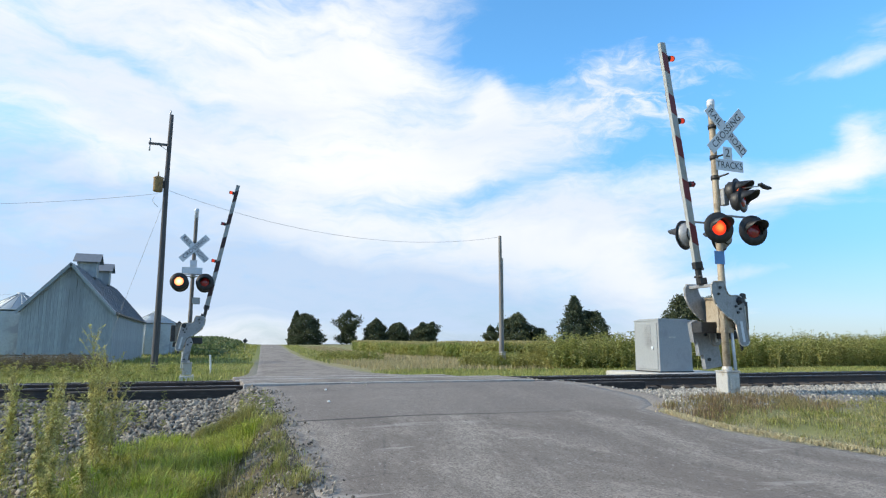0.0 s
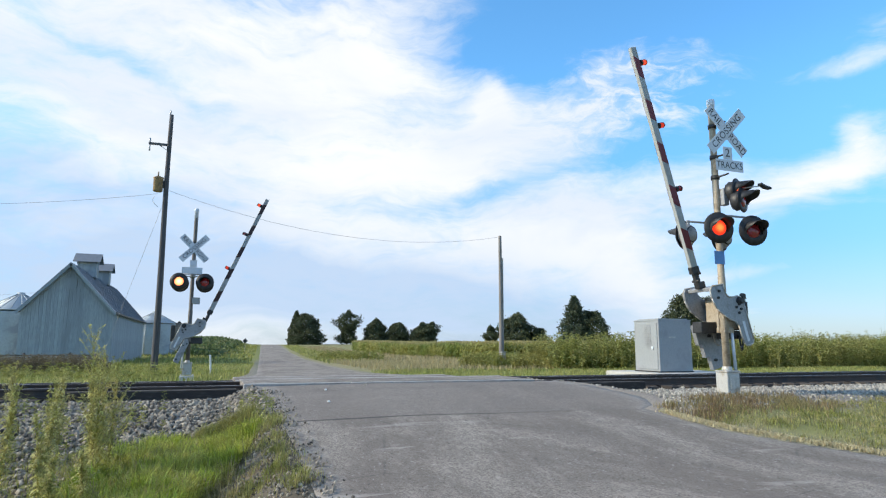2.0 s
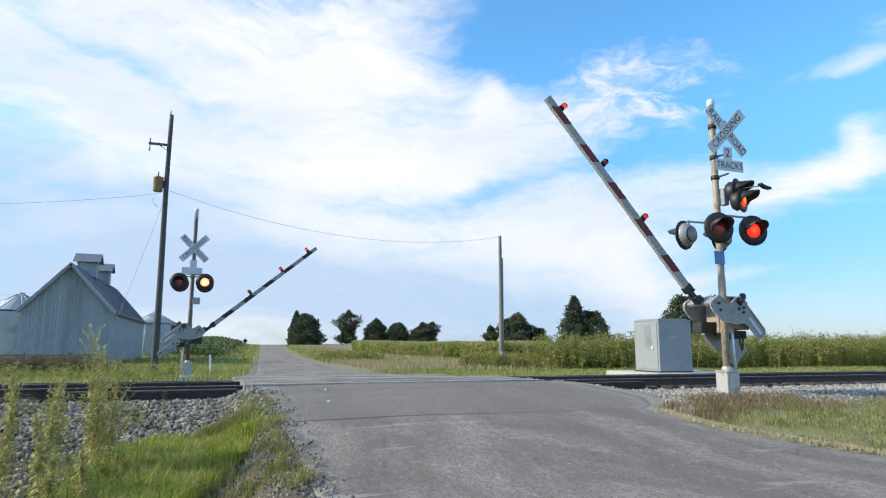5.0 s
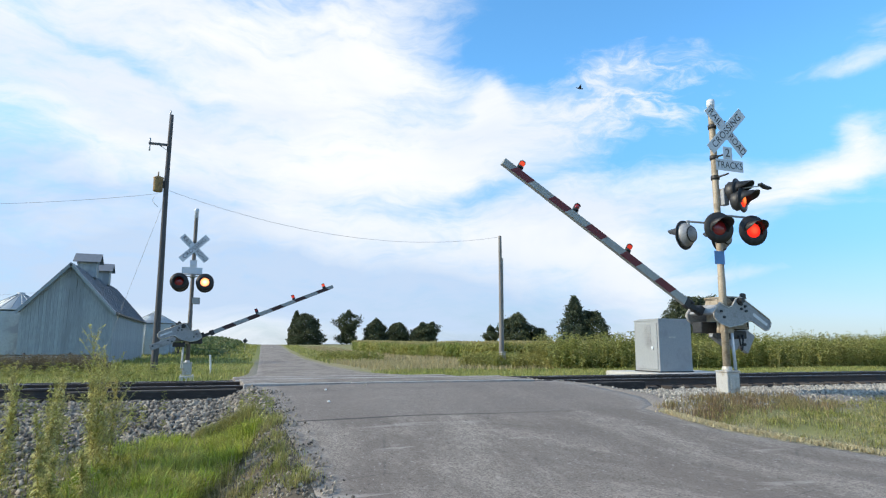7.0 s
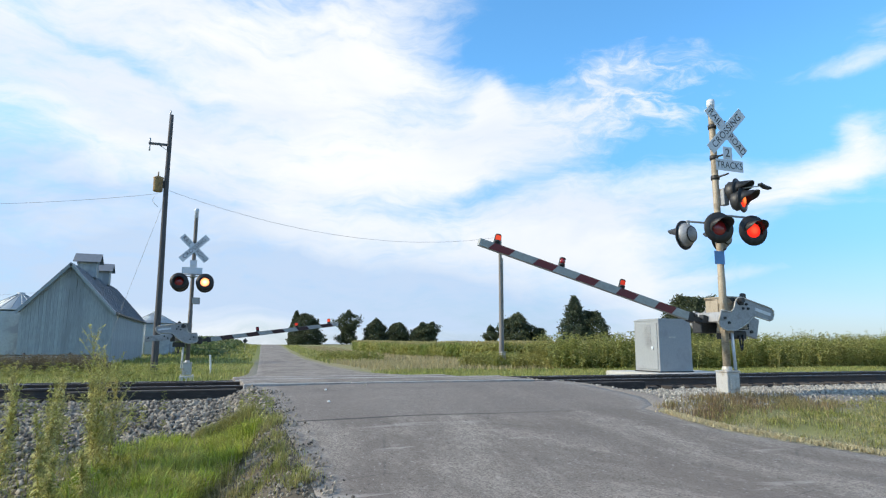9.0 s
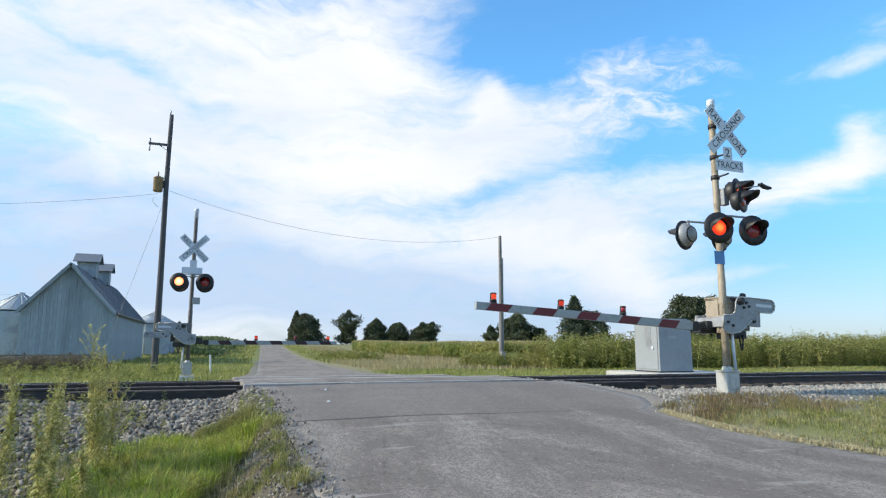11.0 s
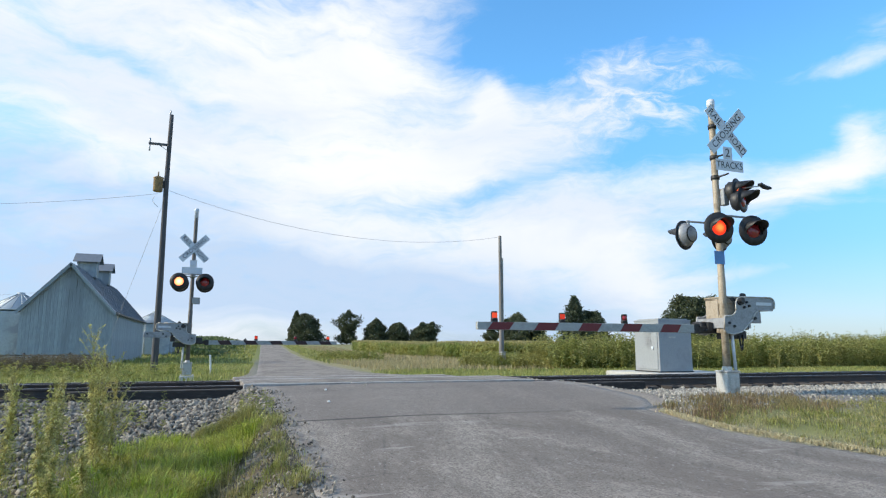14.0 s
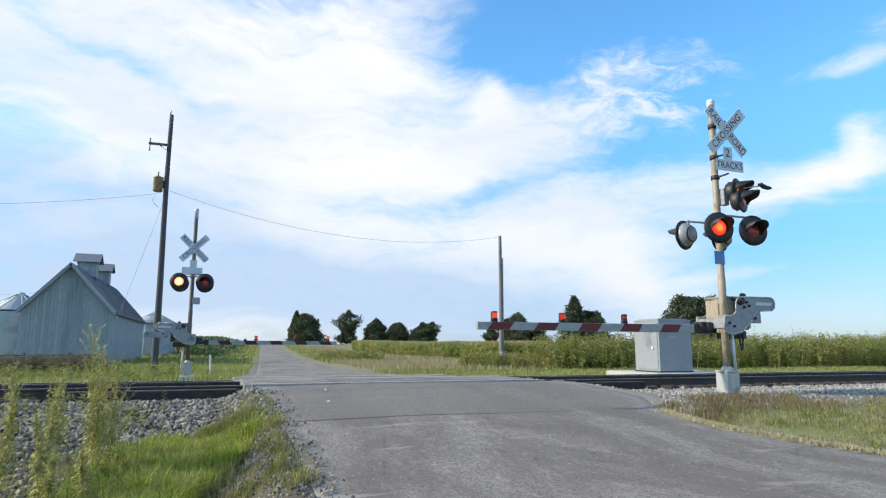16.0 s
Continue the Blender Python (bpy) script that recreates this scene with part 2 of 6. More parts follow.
def asphalt_material():
    m = bpy.data.materials.new("asphalt")
    m.use_nodes = True
    g = Nodes(m.node_tree)
    out = g.add("ShaderNodeOutputMaterial")
    b = g.add("ShaderNodeBsdfPrincipled")
    g.links.new(b.outputs[0], out.inputs[0])
    pos = g.add("ShaderNodeNewGeometry").outputs["Position"]
    chips = g.noise(pos, 38.0, 4, 0.8)
    pebble = g.noise(g.mapped(pos, (1.0, 0.55, 1)), 6.5, 7, 0.8)
    blot = g.noise(g.mapped(pos, (1.0, 0.45, 1)), 0.7, 5, 0.65, 0.5)
    worn = g.noise(g.mapped(pos, (0.55, 1.7, 1), (0, 0, 0.1), (4, 7, 0)), 1.0, 4, 0.55, 0.8)
    tone = g.mix(g.ramp(chips, 0.28, 0.72), (0.085, 0.073, 0.064, 1), (0.37, 0.33, 0.285, 1))
    tone = g.mix(g.ramp(pebble, 0.50, 0.64, 0, 0.8), tone, (0.335, 0.300, 0.260, 1))
    tone = g.mix(g.ramp(blot, 0.40, 0.62, 0, 0.68), tone, (0.130, 0.110, 0.096, 1))
    tone = g.mix(g.ramp(worn, 0.60, 0.70, 0, 0.6), tone, (0.37, 0.345, 0.31, 1))
    area = g.add("ShaderNodeAttribute", attribute_name="patch")
    new_patch = g.mix(g.ramp(chips, 0.3, 0.7), (0.115, 0.100, 0.092, 1), (0.235, 0.208, 0.182, 1))
    sep = g.add("ShaderNodeSeparateColor")
    g.links.new(area.outputs["Color"], sep.inputs[0])
    tone = g.mix(g.math("MULTIPLY", sep.outputs[0], 0.7), tone, new_patch)
    tone = g.mix(g.math("MULTIPLY", sep.outputs[1], g.ramp(pebble, 0.3, 0.6)), tone, (0.36, 0.345, 0.32, 1))
    cr = g.add("ShaderNodeTexVoronoi", feature="DISTANCE_TO_EDGE")
    g.links.new(g.mapped(pos, (0.35, 0.5, 1)), cr.inputs["Vector"])
    cr.inputs["Scale"].default_value = 1.1
    crack = g.math("MULTIPLY", g.ramp(cr.outputs["Distance"], 0.012, 0.0), g.ramp(blot, 0.5, 0.6))
    tone = g.mix(g.math("MULTIPLY", crack, 0.35), tone, (0.05, 0.05, 0.05, 1))
    grit = g.noise(g.mapped(pos, (1.0, 0.6, 1)), 17.0, 3, 0.8)
    tone = g.mix(g.ramp(grit, 0.60, 0.70, 0, 0.6), tone, (0.42, 0.40, 0.375, 1))
    tone = g.mix(g.ramp(grit, 0.40, 0.30, 0, 0.7), tone, (0.055, 0.053, 0.052, 1))
    tone = g.mix(g.math("MULTIPLY", sep.outputs[2], g.ramp(pebble, 0.30, 0.5, 0.5, 0.95)), tone, (0.045, 0.043, 0.042, 1))
    g.put(b.inputs["Base Color"], tone)
    b.inputs["Roughness"].default_value = 0.9
    b.inputs["Specular IOR Level"].default_value = 0.25
    n = g.add("ShaderNodeBump")
    n.inputs["Strength"].default_value, n.inputs["Distance"].default_value = 0.6, 0.012
    g.links.new(chips, n.inputs["Height"])
    g.links.new(n.outputs[0], b.inputs["Normal"])
    return m


GROUND = ground_material()
ASPHALT = asphalt_material()
GALV = material("galvanised_steel", (0.46, 0.45, 0.42), 0.5, 0.35, 0.2, 40, 4, 0.06, second=(0.34, 0.30, 0.24), amount=0.45)
CAST = material("weathered_aluminium", (0.30, 0.31, 0.32), 0.55, 0.3, 0.16, 30, 5, 0.08, second=(0.22, 0.22, 0.22), amount=0.35)
TAN = material("dull_tan_paint", (0.35, 0.295, 0.22), 0.6, 0.1, 0.18, 30, 5, 0.08, second=(0.22, 0.175, 0.12), amount=0.4)
HOUSING = material("dull_housing_paint", (0.20, 0.19, 0.17), 0.6, 0.15, 0.2, 25, 4, 0.08, second=(0.11, 0.10, 0.09), amount=0.4)
# far mast: darker copy of the tan paint, backlit shade put into its colour
SHADEDMAST = material("backlit_mast_paint", (0.13, 0.12, 0.11), 0.65, 0.2, 0.2, 30, 5, 0.08, second=(0.085, 0.075, 0.065), amount=0.4)
DARKSTEEL = material("dark_steel", (0.05, 0.05, 0.05), 0.5, 0.5, 0.3, 30, 6, 0.08)
BLACK = material("black_enamel", (0.016, 0.017, 0.019), 0.55, 0.0, 0.3, 25, 5, 0.04, second=(0.03, 0.03, 0.032), amount=0.4)
SIGNWHITE = material("white_sign_sheeting", (0.58, 0.61, 0.64), 0.45, 0.0, 0.08, 20, 4, 0.02, second=(0.52, 0.54, 0.55), amount=0.35)
SIGNBLACK = material("black_lettering", (0.02, 0.02, 0.025), 0.5, 0.0, 0.2, 20, 4, 0.0)
SIGNBLUE = material("blue_sign_sheeting", (0.10, 0.26, 0.55), 0.4, 0.0, 0.1, 20, 4, 0.0)
ARMWHITE = material("white_arm_sheeting", (0.33, 0.345, 0.33), 0.5, 0.0, 0.1, 25, 3, 0.03, second=(0.26, 0.27, 0.26), amount=0.4)
ARMRED = material("red_arm_sheeting", (0.14, 0.011, 0.015), 0.45, 0.0, 0.12, 25, 3, 0.02)
# far arm: white and red sheeting again, darkened to hold its shade
ARMWHITESHADE = material("far_arm_white_in_shade", (0.30, 0.32, 0.31), 0.6, 0.0, 0.12, 25, 3, 0.03, second=(0.24, 0.25, 0.25), amount=0.4)
ARMREDSHADE = material("far_arm_red_in_shade", (0.035, 0.012, 0.013), 0.5, 0.0, 0.15, 25, 3, 0.02)
LENSDARK = material("unlit_red_lens", (0.32, 0.022, 0.028), 0.18, 0.0, 0.2, 40, 8, 0.1, coat=0.6)
LENSLIT = glowing("lit_red_lens", (1.0, 0.36, 0.08), (1.0, 0.05, 0.02), 1.25)
LENSRED = glowing("lit_deep_red_lens", (1.0, 0.13, 0.06), (1.0, 0.035, 0.02), 1.1)
LENSFAR = glowing("lit_amber_red_lens", (1.0, 0.70, 0.42), (1.0, 0.30, 0.12), 2.6)
ARMLIT = glowing("lit_arm_lens", (1.0, 0.10, 0.06), (1.0, 0.04, 0.03), 0.6)
ARMHOT = glowing("lit_tip_lens", (1.0, 0.13, 0.06), (1.0, 0.05, 0.04), 0.85)
RAIL = material("rusty_rail", (0.075, 0.055, 0.045), 0.75, 0.2, 0.3, 25, 3, 0.15, second=(0.05, 0.042, 0.04), amount=0.4, world_space=True)
RAILTOP = material("worn_rail_head", (0.42, 0.42, 0.43), 0.32, 0.9, 0.1, 20, 3, 0.02)
TIE = material("creosoted_timber", (0.042, 0.036, 0.033), 0.9, 0.0, 0.35, 30, 3, 0.4, second=(0.085, 0.075, 0.068), amount=0.3, stretch=(1, 5, 5), each=0.35)
CONCRETE = material("pale_concrete", (0.44, 0.43, 0.40), 0.88, 0.0, 0.15, 25, 2, 0.2, second=(0.34, 0.33, 0.30), amount=0.4)
PANEL = material("worn_crossing_panel", (0.36, 0.34, 0.315), 0.9, 0.0, 0.2, 25, 2, 0.2, second=(0.27, 0.255, 0.24), amount=0.45)
CABINET = material("silver_cabinet_paint", (0.31, 0.325, 0.33), 0.5, 0.25, 0.07, 15, 1.2, 0.02, second=(0.27, 0.28, 0.285), amount=0.35)
POLEWOOD = material("weathered_pole_wood", (0.075, 0.072, 0.075), 0.9, 0.0, 0.3, 30, 1.5, 0.35, second=(0.16, 0.145, 0.135), amount=0.45, stretch=(1, 1, 0.08))
GREYPOLE = material("bleached_pole_wood", (0.19, 0.18, 0.17), 0.9, 0.0, 0.25, 30, 1.5, 0.3, second=(0.12, 0.115, 0.11), amount=0.4, stretch=(1, 1, 0.08))
BARNWOOD = material("faded_barn_boards", (0.30, 0.337, 0.36), 0.85, 0.0, 0.16, 14, 0.7, 0.2, second=(0.24, 0.267, 0.285), amount=0.4, stretch=(1, 1, 0.12), each=0.12)
ROOFTIN = material("dull_roof_metal", (0.20, 0.22, 0.25), 0.6, 0.35, 0.14, 8, 0.6, 0.08, second=(0.25, 0.24, 0.23), amount=0.3, each=0.1)
BINTIN = material("corrugated_bin_steel", (0.38, 0.42, 0.44), 0.55, 0.4, 0.12, 6, 0.5, 0.05, second=(0.27, 0.30, 0.325), amount=0.4)
STONE = material("limestone_ballast", (0.285, 0.252, 0.22), 0.9, 0.0, 0.2, 30, 4, 0.2, island=0.85, world_space=True)
PALESTONE = material("pale_crushed_stone", (0.34, 0.325, 0.30), 0.9, 0.0, 0.18, 30, 4, 0.2, island=0.55, world_space=True)
BARK = material("tree_bark", (0.10, 0.08, 0.06), 0.95, 0.0, 0.3, 20, 3, 0.4)
GRASSBLADE = leafy("green_grass_blades", (0.27, 0.35, 0.05), (0.42, 0.43, 0.12), 0.5, patch=2.5)
OLIVEBLADE = leafy("olive_grass_blades", (0.22, 0.24, 0.075), (0.33, 0.32, 0.14), 0.45, patch=2.0)
DRYBLADE = leafy("straw_grass_blades", (0.40, 0.345, 0.21), (0.31, 0.275, 0.15), 0.35)
RUSTBLADE = leafy("reddish_dry_weeds", (0.23, 0.165, 0.105), (0.27, 0.235, 0.12), 0.35)
BRUSH = leafy("grey_brown_dead_brush", (0.15, 0.13, 0.10), (0.20, 0.18, 0.125), 0.35)
STRAW = leafy("bleached_straw", (0.58, 0.52, 0.35), (0.48, 0.43, 0.28), 0.25)
WEEDLEAF = leafy("weed_leaves", (0.23, 0.265, 0.075), (0.34, 0.335, 0.13), 0.40, patch=0.35)
PALEWEED = leafy("pale_weed_leaves", (0.36, 0.375, 0.13), (0.48, 0.455, 0.21), 0.4, patch=2.0)
CORNLEAF = leafy("corn_leaves", (0.21, 0.265, 0.075), (0.36, 0.36, 0.13), 0.4, patch=0.12)
TASSEL = leafy("corn_tassels", (0.42, 0.37, 0.19), (0.34, 0.31, 0.15), 0.3)
BEANLEAF = leafy("bean_leaves", (0.10, 0.14, 0.055), (0.13, 0.165, 0.075), 0.25, patch=0.1)
CROWNLEAF = leafy("dark_tree_leaves", (0.055, 0.072, 0.042), (0.085, 0.102, 0.056), 0.4, through_light=0.15, patch=0.4)
NEEDLE = leafy("dark_conifer_needles", (0.055, 0.074, 0.050), (0.078, 0.098, 0.062), 0.4, through_light=0.1, patch=0.4)
WIRE = material("weathered_wire", (0.42, 0.44, 0.47), 0.6, 0.4, 0.1, 10, 1, 0.0)
RUST = material("rusted_transformer", (0.32, 0.22, 0.11), 0.7, 0.1, 0.3, 15, 5, 0.1, second=(0.16, 0.12, 0.09), amount=0.4)
PORCELAIN = material("grey_porcelain", (0.35, 0.36, 0.37), 0.3, 0.0, 0.1, 20, 5, 0.0)
FEATHER = material("dark_feathers", (0.03, 0.03, 0.03), 0.8, 0.0, 0.3, 60, 10, 0.1)
MARKER = material("white_marker_plastic", (0.75, 0.75, 0.72), 0.5, 0.0, 0.1, 20, 5, 0.03)
LITTER = material("crumpled_white_paper", (0.8, 0.8, 0.78), 0.7, 0.0, 0.08, 30, 8, 0.1)


# ---- mesh helpers ----
def box(bm, c, s, mat=0, turn=None):
    m = Matrix.Translation(c) @ (turn or Matrix()) @ Matrix.Diagonal((*s, 1))
    r = bmesh.ops.create_cube(bm, size=1.0, matrix=m)
    for f in {f for v in r["verts"] for f in v.link_faces}:
        f.material_index = mat
    return r["verts"]


def tube(bm, a, b, r0, r1=None, seg=12, mat=0, caps=True):
    a, b = Vector(a), Vector(b)
    r1 = r0 if r1 is None else r1
    m = Matrix.Translation((a + b) / 2) @ (b - a).to_track_quat("Z", "Y").to_matrix().to_4x4()
    r = bmesh.ops.create_cone(bm, cap_ends=caps, segments=seg, radius1=r0, radius2=r1, depth=(b - a).length, matrix=m)
    for f in {f for v in r["verts"] for f in v.link_faces}:
        f.material_index = mat
        f.smooth = len(f.verts) == 4
    return r["verts"]


def prism(bm, outline, y0, y1, mat=0):
    """A plate: an outline in x and z, between y0 and y1."""
    a = [bm.verts.new((x, y0, z)) for x, z in outline]
    b = [bm.verts.new((x, y1, z)) for x, z in outline]
    fs = [bm.faces.new(a), bm.faces.new(b[::-1])]
    n = len(a)
    fs += [bm.faces.new((a[i], b[i], b[(i + 1) % n], a[(i + 1) % n])) for i in range(n)]
    for f in fs:
        f.material_index = mat
    bmesh.ops.recalc_face_normals(bm, faces=fs)


def lathe(bm, rows, seg=20, mat=0, axis=None, smooth=True):
    """Turn rows of (radius, height) about z; axis: a matrix laid over it."""
    rings = []
    for r, z in rows:
        ring = []
        for i in range(seg):
            a = 2 * math.pi * i / seg
            p = Vector((r * math.cos(a), r * math.sin(a), z))
            ring.append(bm.verts.new(axis @ p if axis else p))
        rings.append(ring)
    fs = []
    for p, q in zip(rings, rings[1:]):
        for i in range(seg):
            f = bm.faces.new((p[i], p[(i + 1) % seg], q[(i + 1) % seg], q[i]))
            f.smooth, f.material_index = smooth, mat
            fs.append(f)
    for ring in (rings[0], rings[-1]):
        f = bm.faces.new(ring)
        f.material_index = mat
        fs.append(f)
    bmesh.ops.recalc_face_normals(bm, faces=fs)
    return fs


def soften(bm, width=0.008, seg=2):
    es = [e for e in bm.edges if len(e.link_faces) == 2 and e.calc_face_angle(0) > 0.6]
    bmesh.ops.bevel(bm, geom=es, offset=width, segments=seg, affect="EDGES", clamp_overlap=True)


def part(name, bm, mats, parent=None, label="", at=None):
    me = bpy.data.meshes.new(name)
    bm.to_mesh(me)
    bm.free()
    for m in mats if isinstance(mats, (list, tuple)) else (mats,):
        me.materials.append(m)
    ob = new(name, me)
    if parent is not None:
        ob.parent = parent
    if at is not None:
        ob.matrix_basis = at
    if label:
        tagged(ob, label)
    return ob


def thing(name, at, label, category, group="", kind=""):
    ob = new(name)
    ob.empty_display_size = 0.2
    ob.matrix_basis = at
    return tagged(ob, label, category, group, kind)


def soup(name, verts, faces, mats, parent=None, index=None, smooth=False):
    """One mesh straight from arrays, for what nobody could count."""
    me = bpy.data.meshes.new(name)
    me.from_pydata(verts if isinstance(verts, list) else verts.tolist(), [], faces if isinstance(faces, list) else faces.tolist())
    for m in mats if isinstance(mats, (list, tuple)) else (mats,):
        me.materials.append(m)
    if index is not None:
        me.polygons.foreach_set("material_index", index)
    if smooth:
        me.polygons.foreach_set("use_smooth", [True] * len(me.polygons))
    ob = new(name, me)
    if parent is not None:
        ob.parent = parent
    return ob


def letters(text, size, parent, at, mat=None, wide=1.0):
    cu = bpy.data.curves.new("lettering", "FONT")
    cu.body, cu.size, cu.align_x, cu.align_y, cu.extrude = text, size, "CENTER", "CENTER", 0.001
    cu.space_character = 1.05
    tmp = bpy.data.objects.new("lettering", cu)
    scene.collection.objects.link(tmp)
    bpy.context.view_layer.update()
    me = bpy.data.meshes.new_from_object(tmp.evaluated_get(bpy.context.evaluated_depsgraph_get()))
    bpy.data.objects.remove(tmp)
    me.materials.clear()
    me.materials.append(mat or SIGNBLACK)
    ob = new("lettering", me)
    ob.parent = parent
    ob.matrix_basis = at @ Matrix.Diagonal((wide, 1, 1, 1))
    return ob


# ---- the lie of the land ----
ROAD_Y = (-400, 0, 3, 5.9, 9.5, 13.0, 13.6, 16.0, 17.6, 20.2, 22, 32, 50, 80, 120, 180, 210, 260, 420, 3200)
ROAD_Z = (-2.0, -0.74, -0.70, -0.60, -0.24, -0.02, 0.0, -0.02, -0.12, -0.19, -0.26, -0.55, -0.80, -0.90, -0.50, 0.50, 0.80, 0.3, -5, -60)
LEFT_Y = (-400, 0, 6, 9, 11.0, 12.1, 12.8, 16.4, 17.4, 21.0, 22, 26, 40, 60, 85, 120, 180, 210, 260, 420, 3200)
LEFT_Z = (-2.0, -0.85, -0.84, -0.74, -0.55, -0.36, -0.25, -0.27, -0.42, -0.46, -0.48, -0.52, -0.72, -0.85, -0.95, -0.5, 0.55, 0.85, 0.3, -5, -60)
RIGHT_Y = (-400, 0, 5, 7, 8.3, 9.3, 10.2, 12.2, 12.8, 16.4, 17.4, 21.0, 22, 26, 40, 60, 85, 120, 180, 210, 260, 420, 3200)
RIGHT_Z = (-2.0, -0.74, -0.52, -0.38, -0.24, -0.10, -0.10, -0.24, -0.25, -0.27, -0.42, -0.46, -0.48, -0.52, -0.72, -0.85, -0.9, -0.5, 0.5, 0.8, 0.3, -5, -60)


def ease(v, a, b):
    t = np.clip((np.asarray(v, float) - a) / (b - a), 0, 1)
    return t * t * (3 - 2 * t)


def road_mid(y):
    """Where the middle of the road runs: straight over the tracks, then bending slightly."""
    return 4.0 + ease(y, 18, 30) * 0.2 + np.maximum(np.asarray(y, float) - 24, 0) * 0.073


def road_half(y):
    return 3.1 - 0.35 * ease(y, 20, 32)


def road_right(y):
    """How much wider the asphalt is on its eastern side near the crossing."""
    return np.interp(y, (-20, 3, 5.2, 6.2, 6.6, 7.1, 7.75, 8.4, 9.5, 9.9, 10.6, 11.5, 12.9, 14, 17, 21), (4.5, 3.2, 2.0, 1.4, 1.1, 0.78, 0.45, 0.32, 0.26, 0.75, 1.15, 1.28, 1.15, 0.75, 0.4, 0.0))


def land(x, y):
    x, y = np.asarray(x, float), np.asarray(y, float)
    r, lft, rgt = np.interp(y, ROAD_Y, ROAD_Z), np.interp(y, LEFT_Y, LEFT_Z), np.interp(y, RIGHT_Y, RIGHT_Z)
    d, h = x - road_mid(y), road_half(y)
    wl, wr = ease(-d, h - 0.05, h + 0.75), ease(d, h + road_right(y) - 0.05, h + road_right(y) + 0.75)
    z = r * (1 - wl) * (1 - wr) + lft * wl + rgt * wr
    z = z + 0.010 * np.maximum(x - 25, 0) * ease(y, 60, 165) * (1 - ease(y, 230, 420))
    z = z + 0.055 * np.sin(x * 0.37 + 1) * np.sin(y * 0.31) * ease(np.abs(d), h + 1, h + 4) * ease(y, 22, 30)
    # low hill with the bean field
    z = z + 1.5 * ease(-d, h + 1.5, h + 10) * ease(y, 74, 118) * (1 - ease(y, 200, 300))
    return z


def land_z(x, y):
    return float(land(x, y))


# ---- ground, road and tracks ----
def axis_steps(*spans):
    out = []
    for a, b, n in spans:
        out += list(np.linspace(a, b, n, endpoint=False))
    return np.array(out + [spans[-1][1]])


def mesh_colors(me, name, values):
    at = me.color_attributes.new(name, "FLOAT_COLOR", "POINT")
    flat = np.ones((len(me.vertices), 4), np.float32)
    flat[:, :3] = values
    at.data.foreach_set("color", flat.ravel())


def rough(x, y, s, seed=0.0):
    return np.sin(x * s + seed) * np.sin(y * s * 1.3 + seed * 2.1) + 0.5 * np.sin(x * s * 2.7 + 1.3 + seed) * np.sin(y * s * 2.3 + 0.4)


def build_ground():
    xs = axis_steps((-2500, -200, 14), (-200, -40, 22), (-40, -8, 40), (-8, 14, 130), (14, 45, 62), (45, 200, 40), (200, 2500, 14))
    ys = axis_steps((-400, -10, 12), (-10, 4, 28), (4, 24, 150), (24, 60, 80), (60, 260, 90), (260, 3200, 30))
    X, Y = np.meshgrid(xs, ys)
    Z = land(X, Y)
    d = X - road_mid(Y)
    h = road_half(Y) + np.where(d > 0, road_right(Y), 0)
    # the sheet dips under the road slab
    Z = Z - 0.10 * (1 - ease(np.abs(d), h - 0.35, h - 0.1)) * (Y > -60)
    near = (np.abs(X) < 25) & (Y < 40)
    Z = Z + np.where(near & (np.abs(d) > h + 0.1), 0.02 * rough(X, Y, 3.1) * ease(np.abs(d), h, h + 0.5), 0)
    n = len(xs)
    faces = [(j * n + i, j * n + i + 1, (j + 1) * n + i + 1, (j + 1) * n + i) for j in range(len(ys) - 1) for i in range(n - 1)]
    ob = soup("ground", np.stack([X, Y, Z], -1).reshape(-1, 3), faces, GROUND, smooth=True)
    w = rough(X, Y, 1.3) * 0.35
    left, right = d < 0, d > 0
    gravel = ease(Y + w, 10.2, 11.2) * (1 - ease(Y + w, 21.2, 22.0))
    gravel = np.maximum(gravel, left * ease(-d, h + 3.9 + w, h + 4.9 + w) * ease(Y, 5, 6) * (1 - ease(Y, 20, 21)))
    gravel = np.maximum(gravel, right * ease(Y + w, 8.0, 9.0) * (1 - ease(Y, 21, 22)))
    gravel = np.maximum(gravel, (1 - ease(np.abs(d), h + 0.25 + w * 0.5, h + 1.1 + w)) * (1 - ease(Y, 40, 60)) * left * 0.8)
    gravel = np.maximum(gravel, 0.6 * (1 - ease(np.abs(d), h + 0.05, h + 0.45)) * (1 - ease(Y, 60, 90)))
    dry = 0.25 + 0.3 * rough(X, Y, 0.4, 2) * (Y < 60)
    dry = np.where(right & (Y > 29) & (Y < 68), 0.85 * ease(Y, 29, 36) * (1 - ease(d, 30, 42)), dry)
    dry = np.where(right & (Y > 68), 0.75, dry)
    dry = np.where(right & (Y < 9.5), 0.55, dry)
    soil = left * 0.95 * (1 - ease(-d, h + 0.6 + w, h + 1.5 + w)) * (1 - ease(Y, 9.2, 10.4))
    gravel = np.where(soil > 0.1, gravel * 0.2, gravel)
    mesh_colors(ob.data, "area", np.stack([gravel, np.clip(dry, 0, 1), soil], -1).reshape(-1, 3))
    return tagged(ob, "uneven rural ground of grass, gravel and field", "ground", kind="structure")


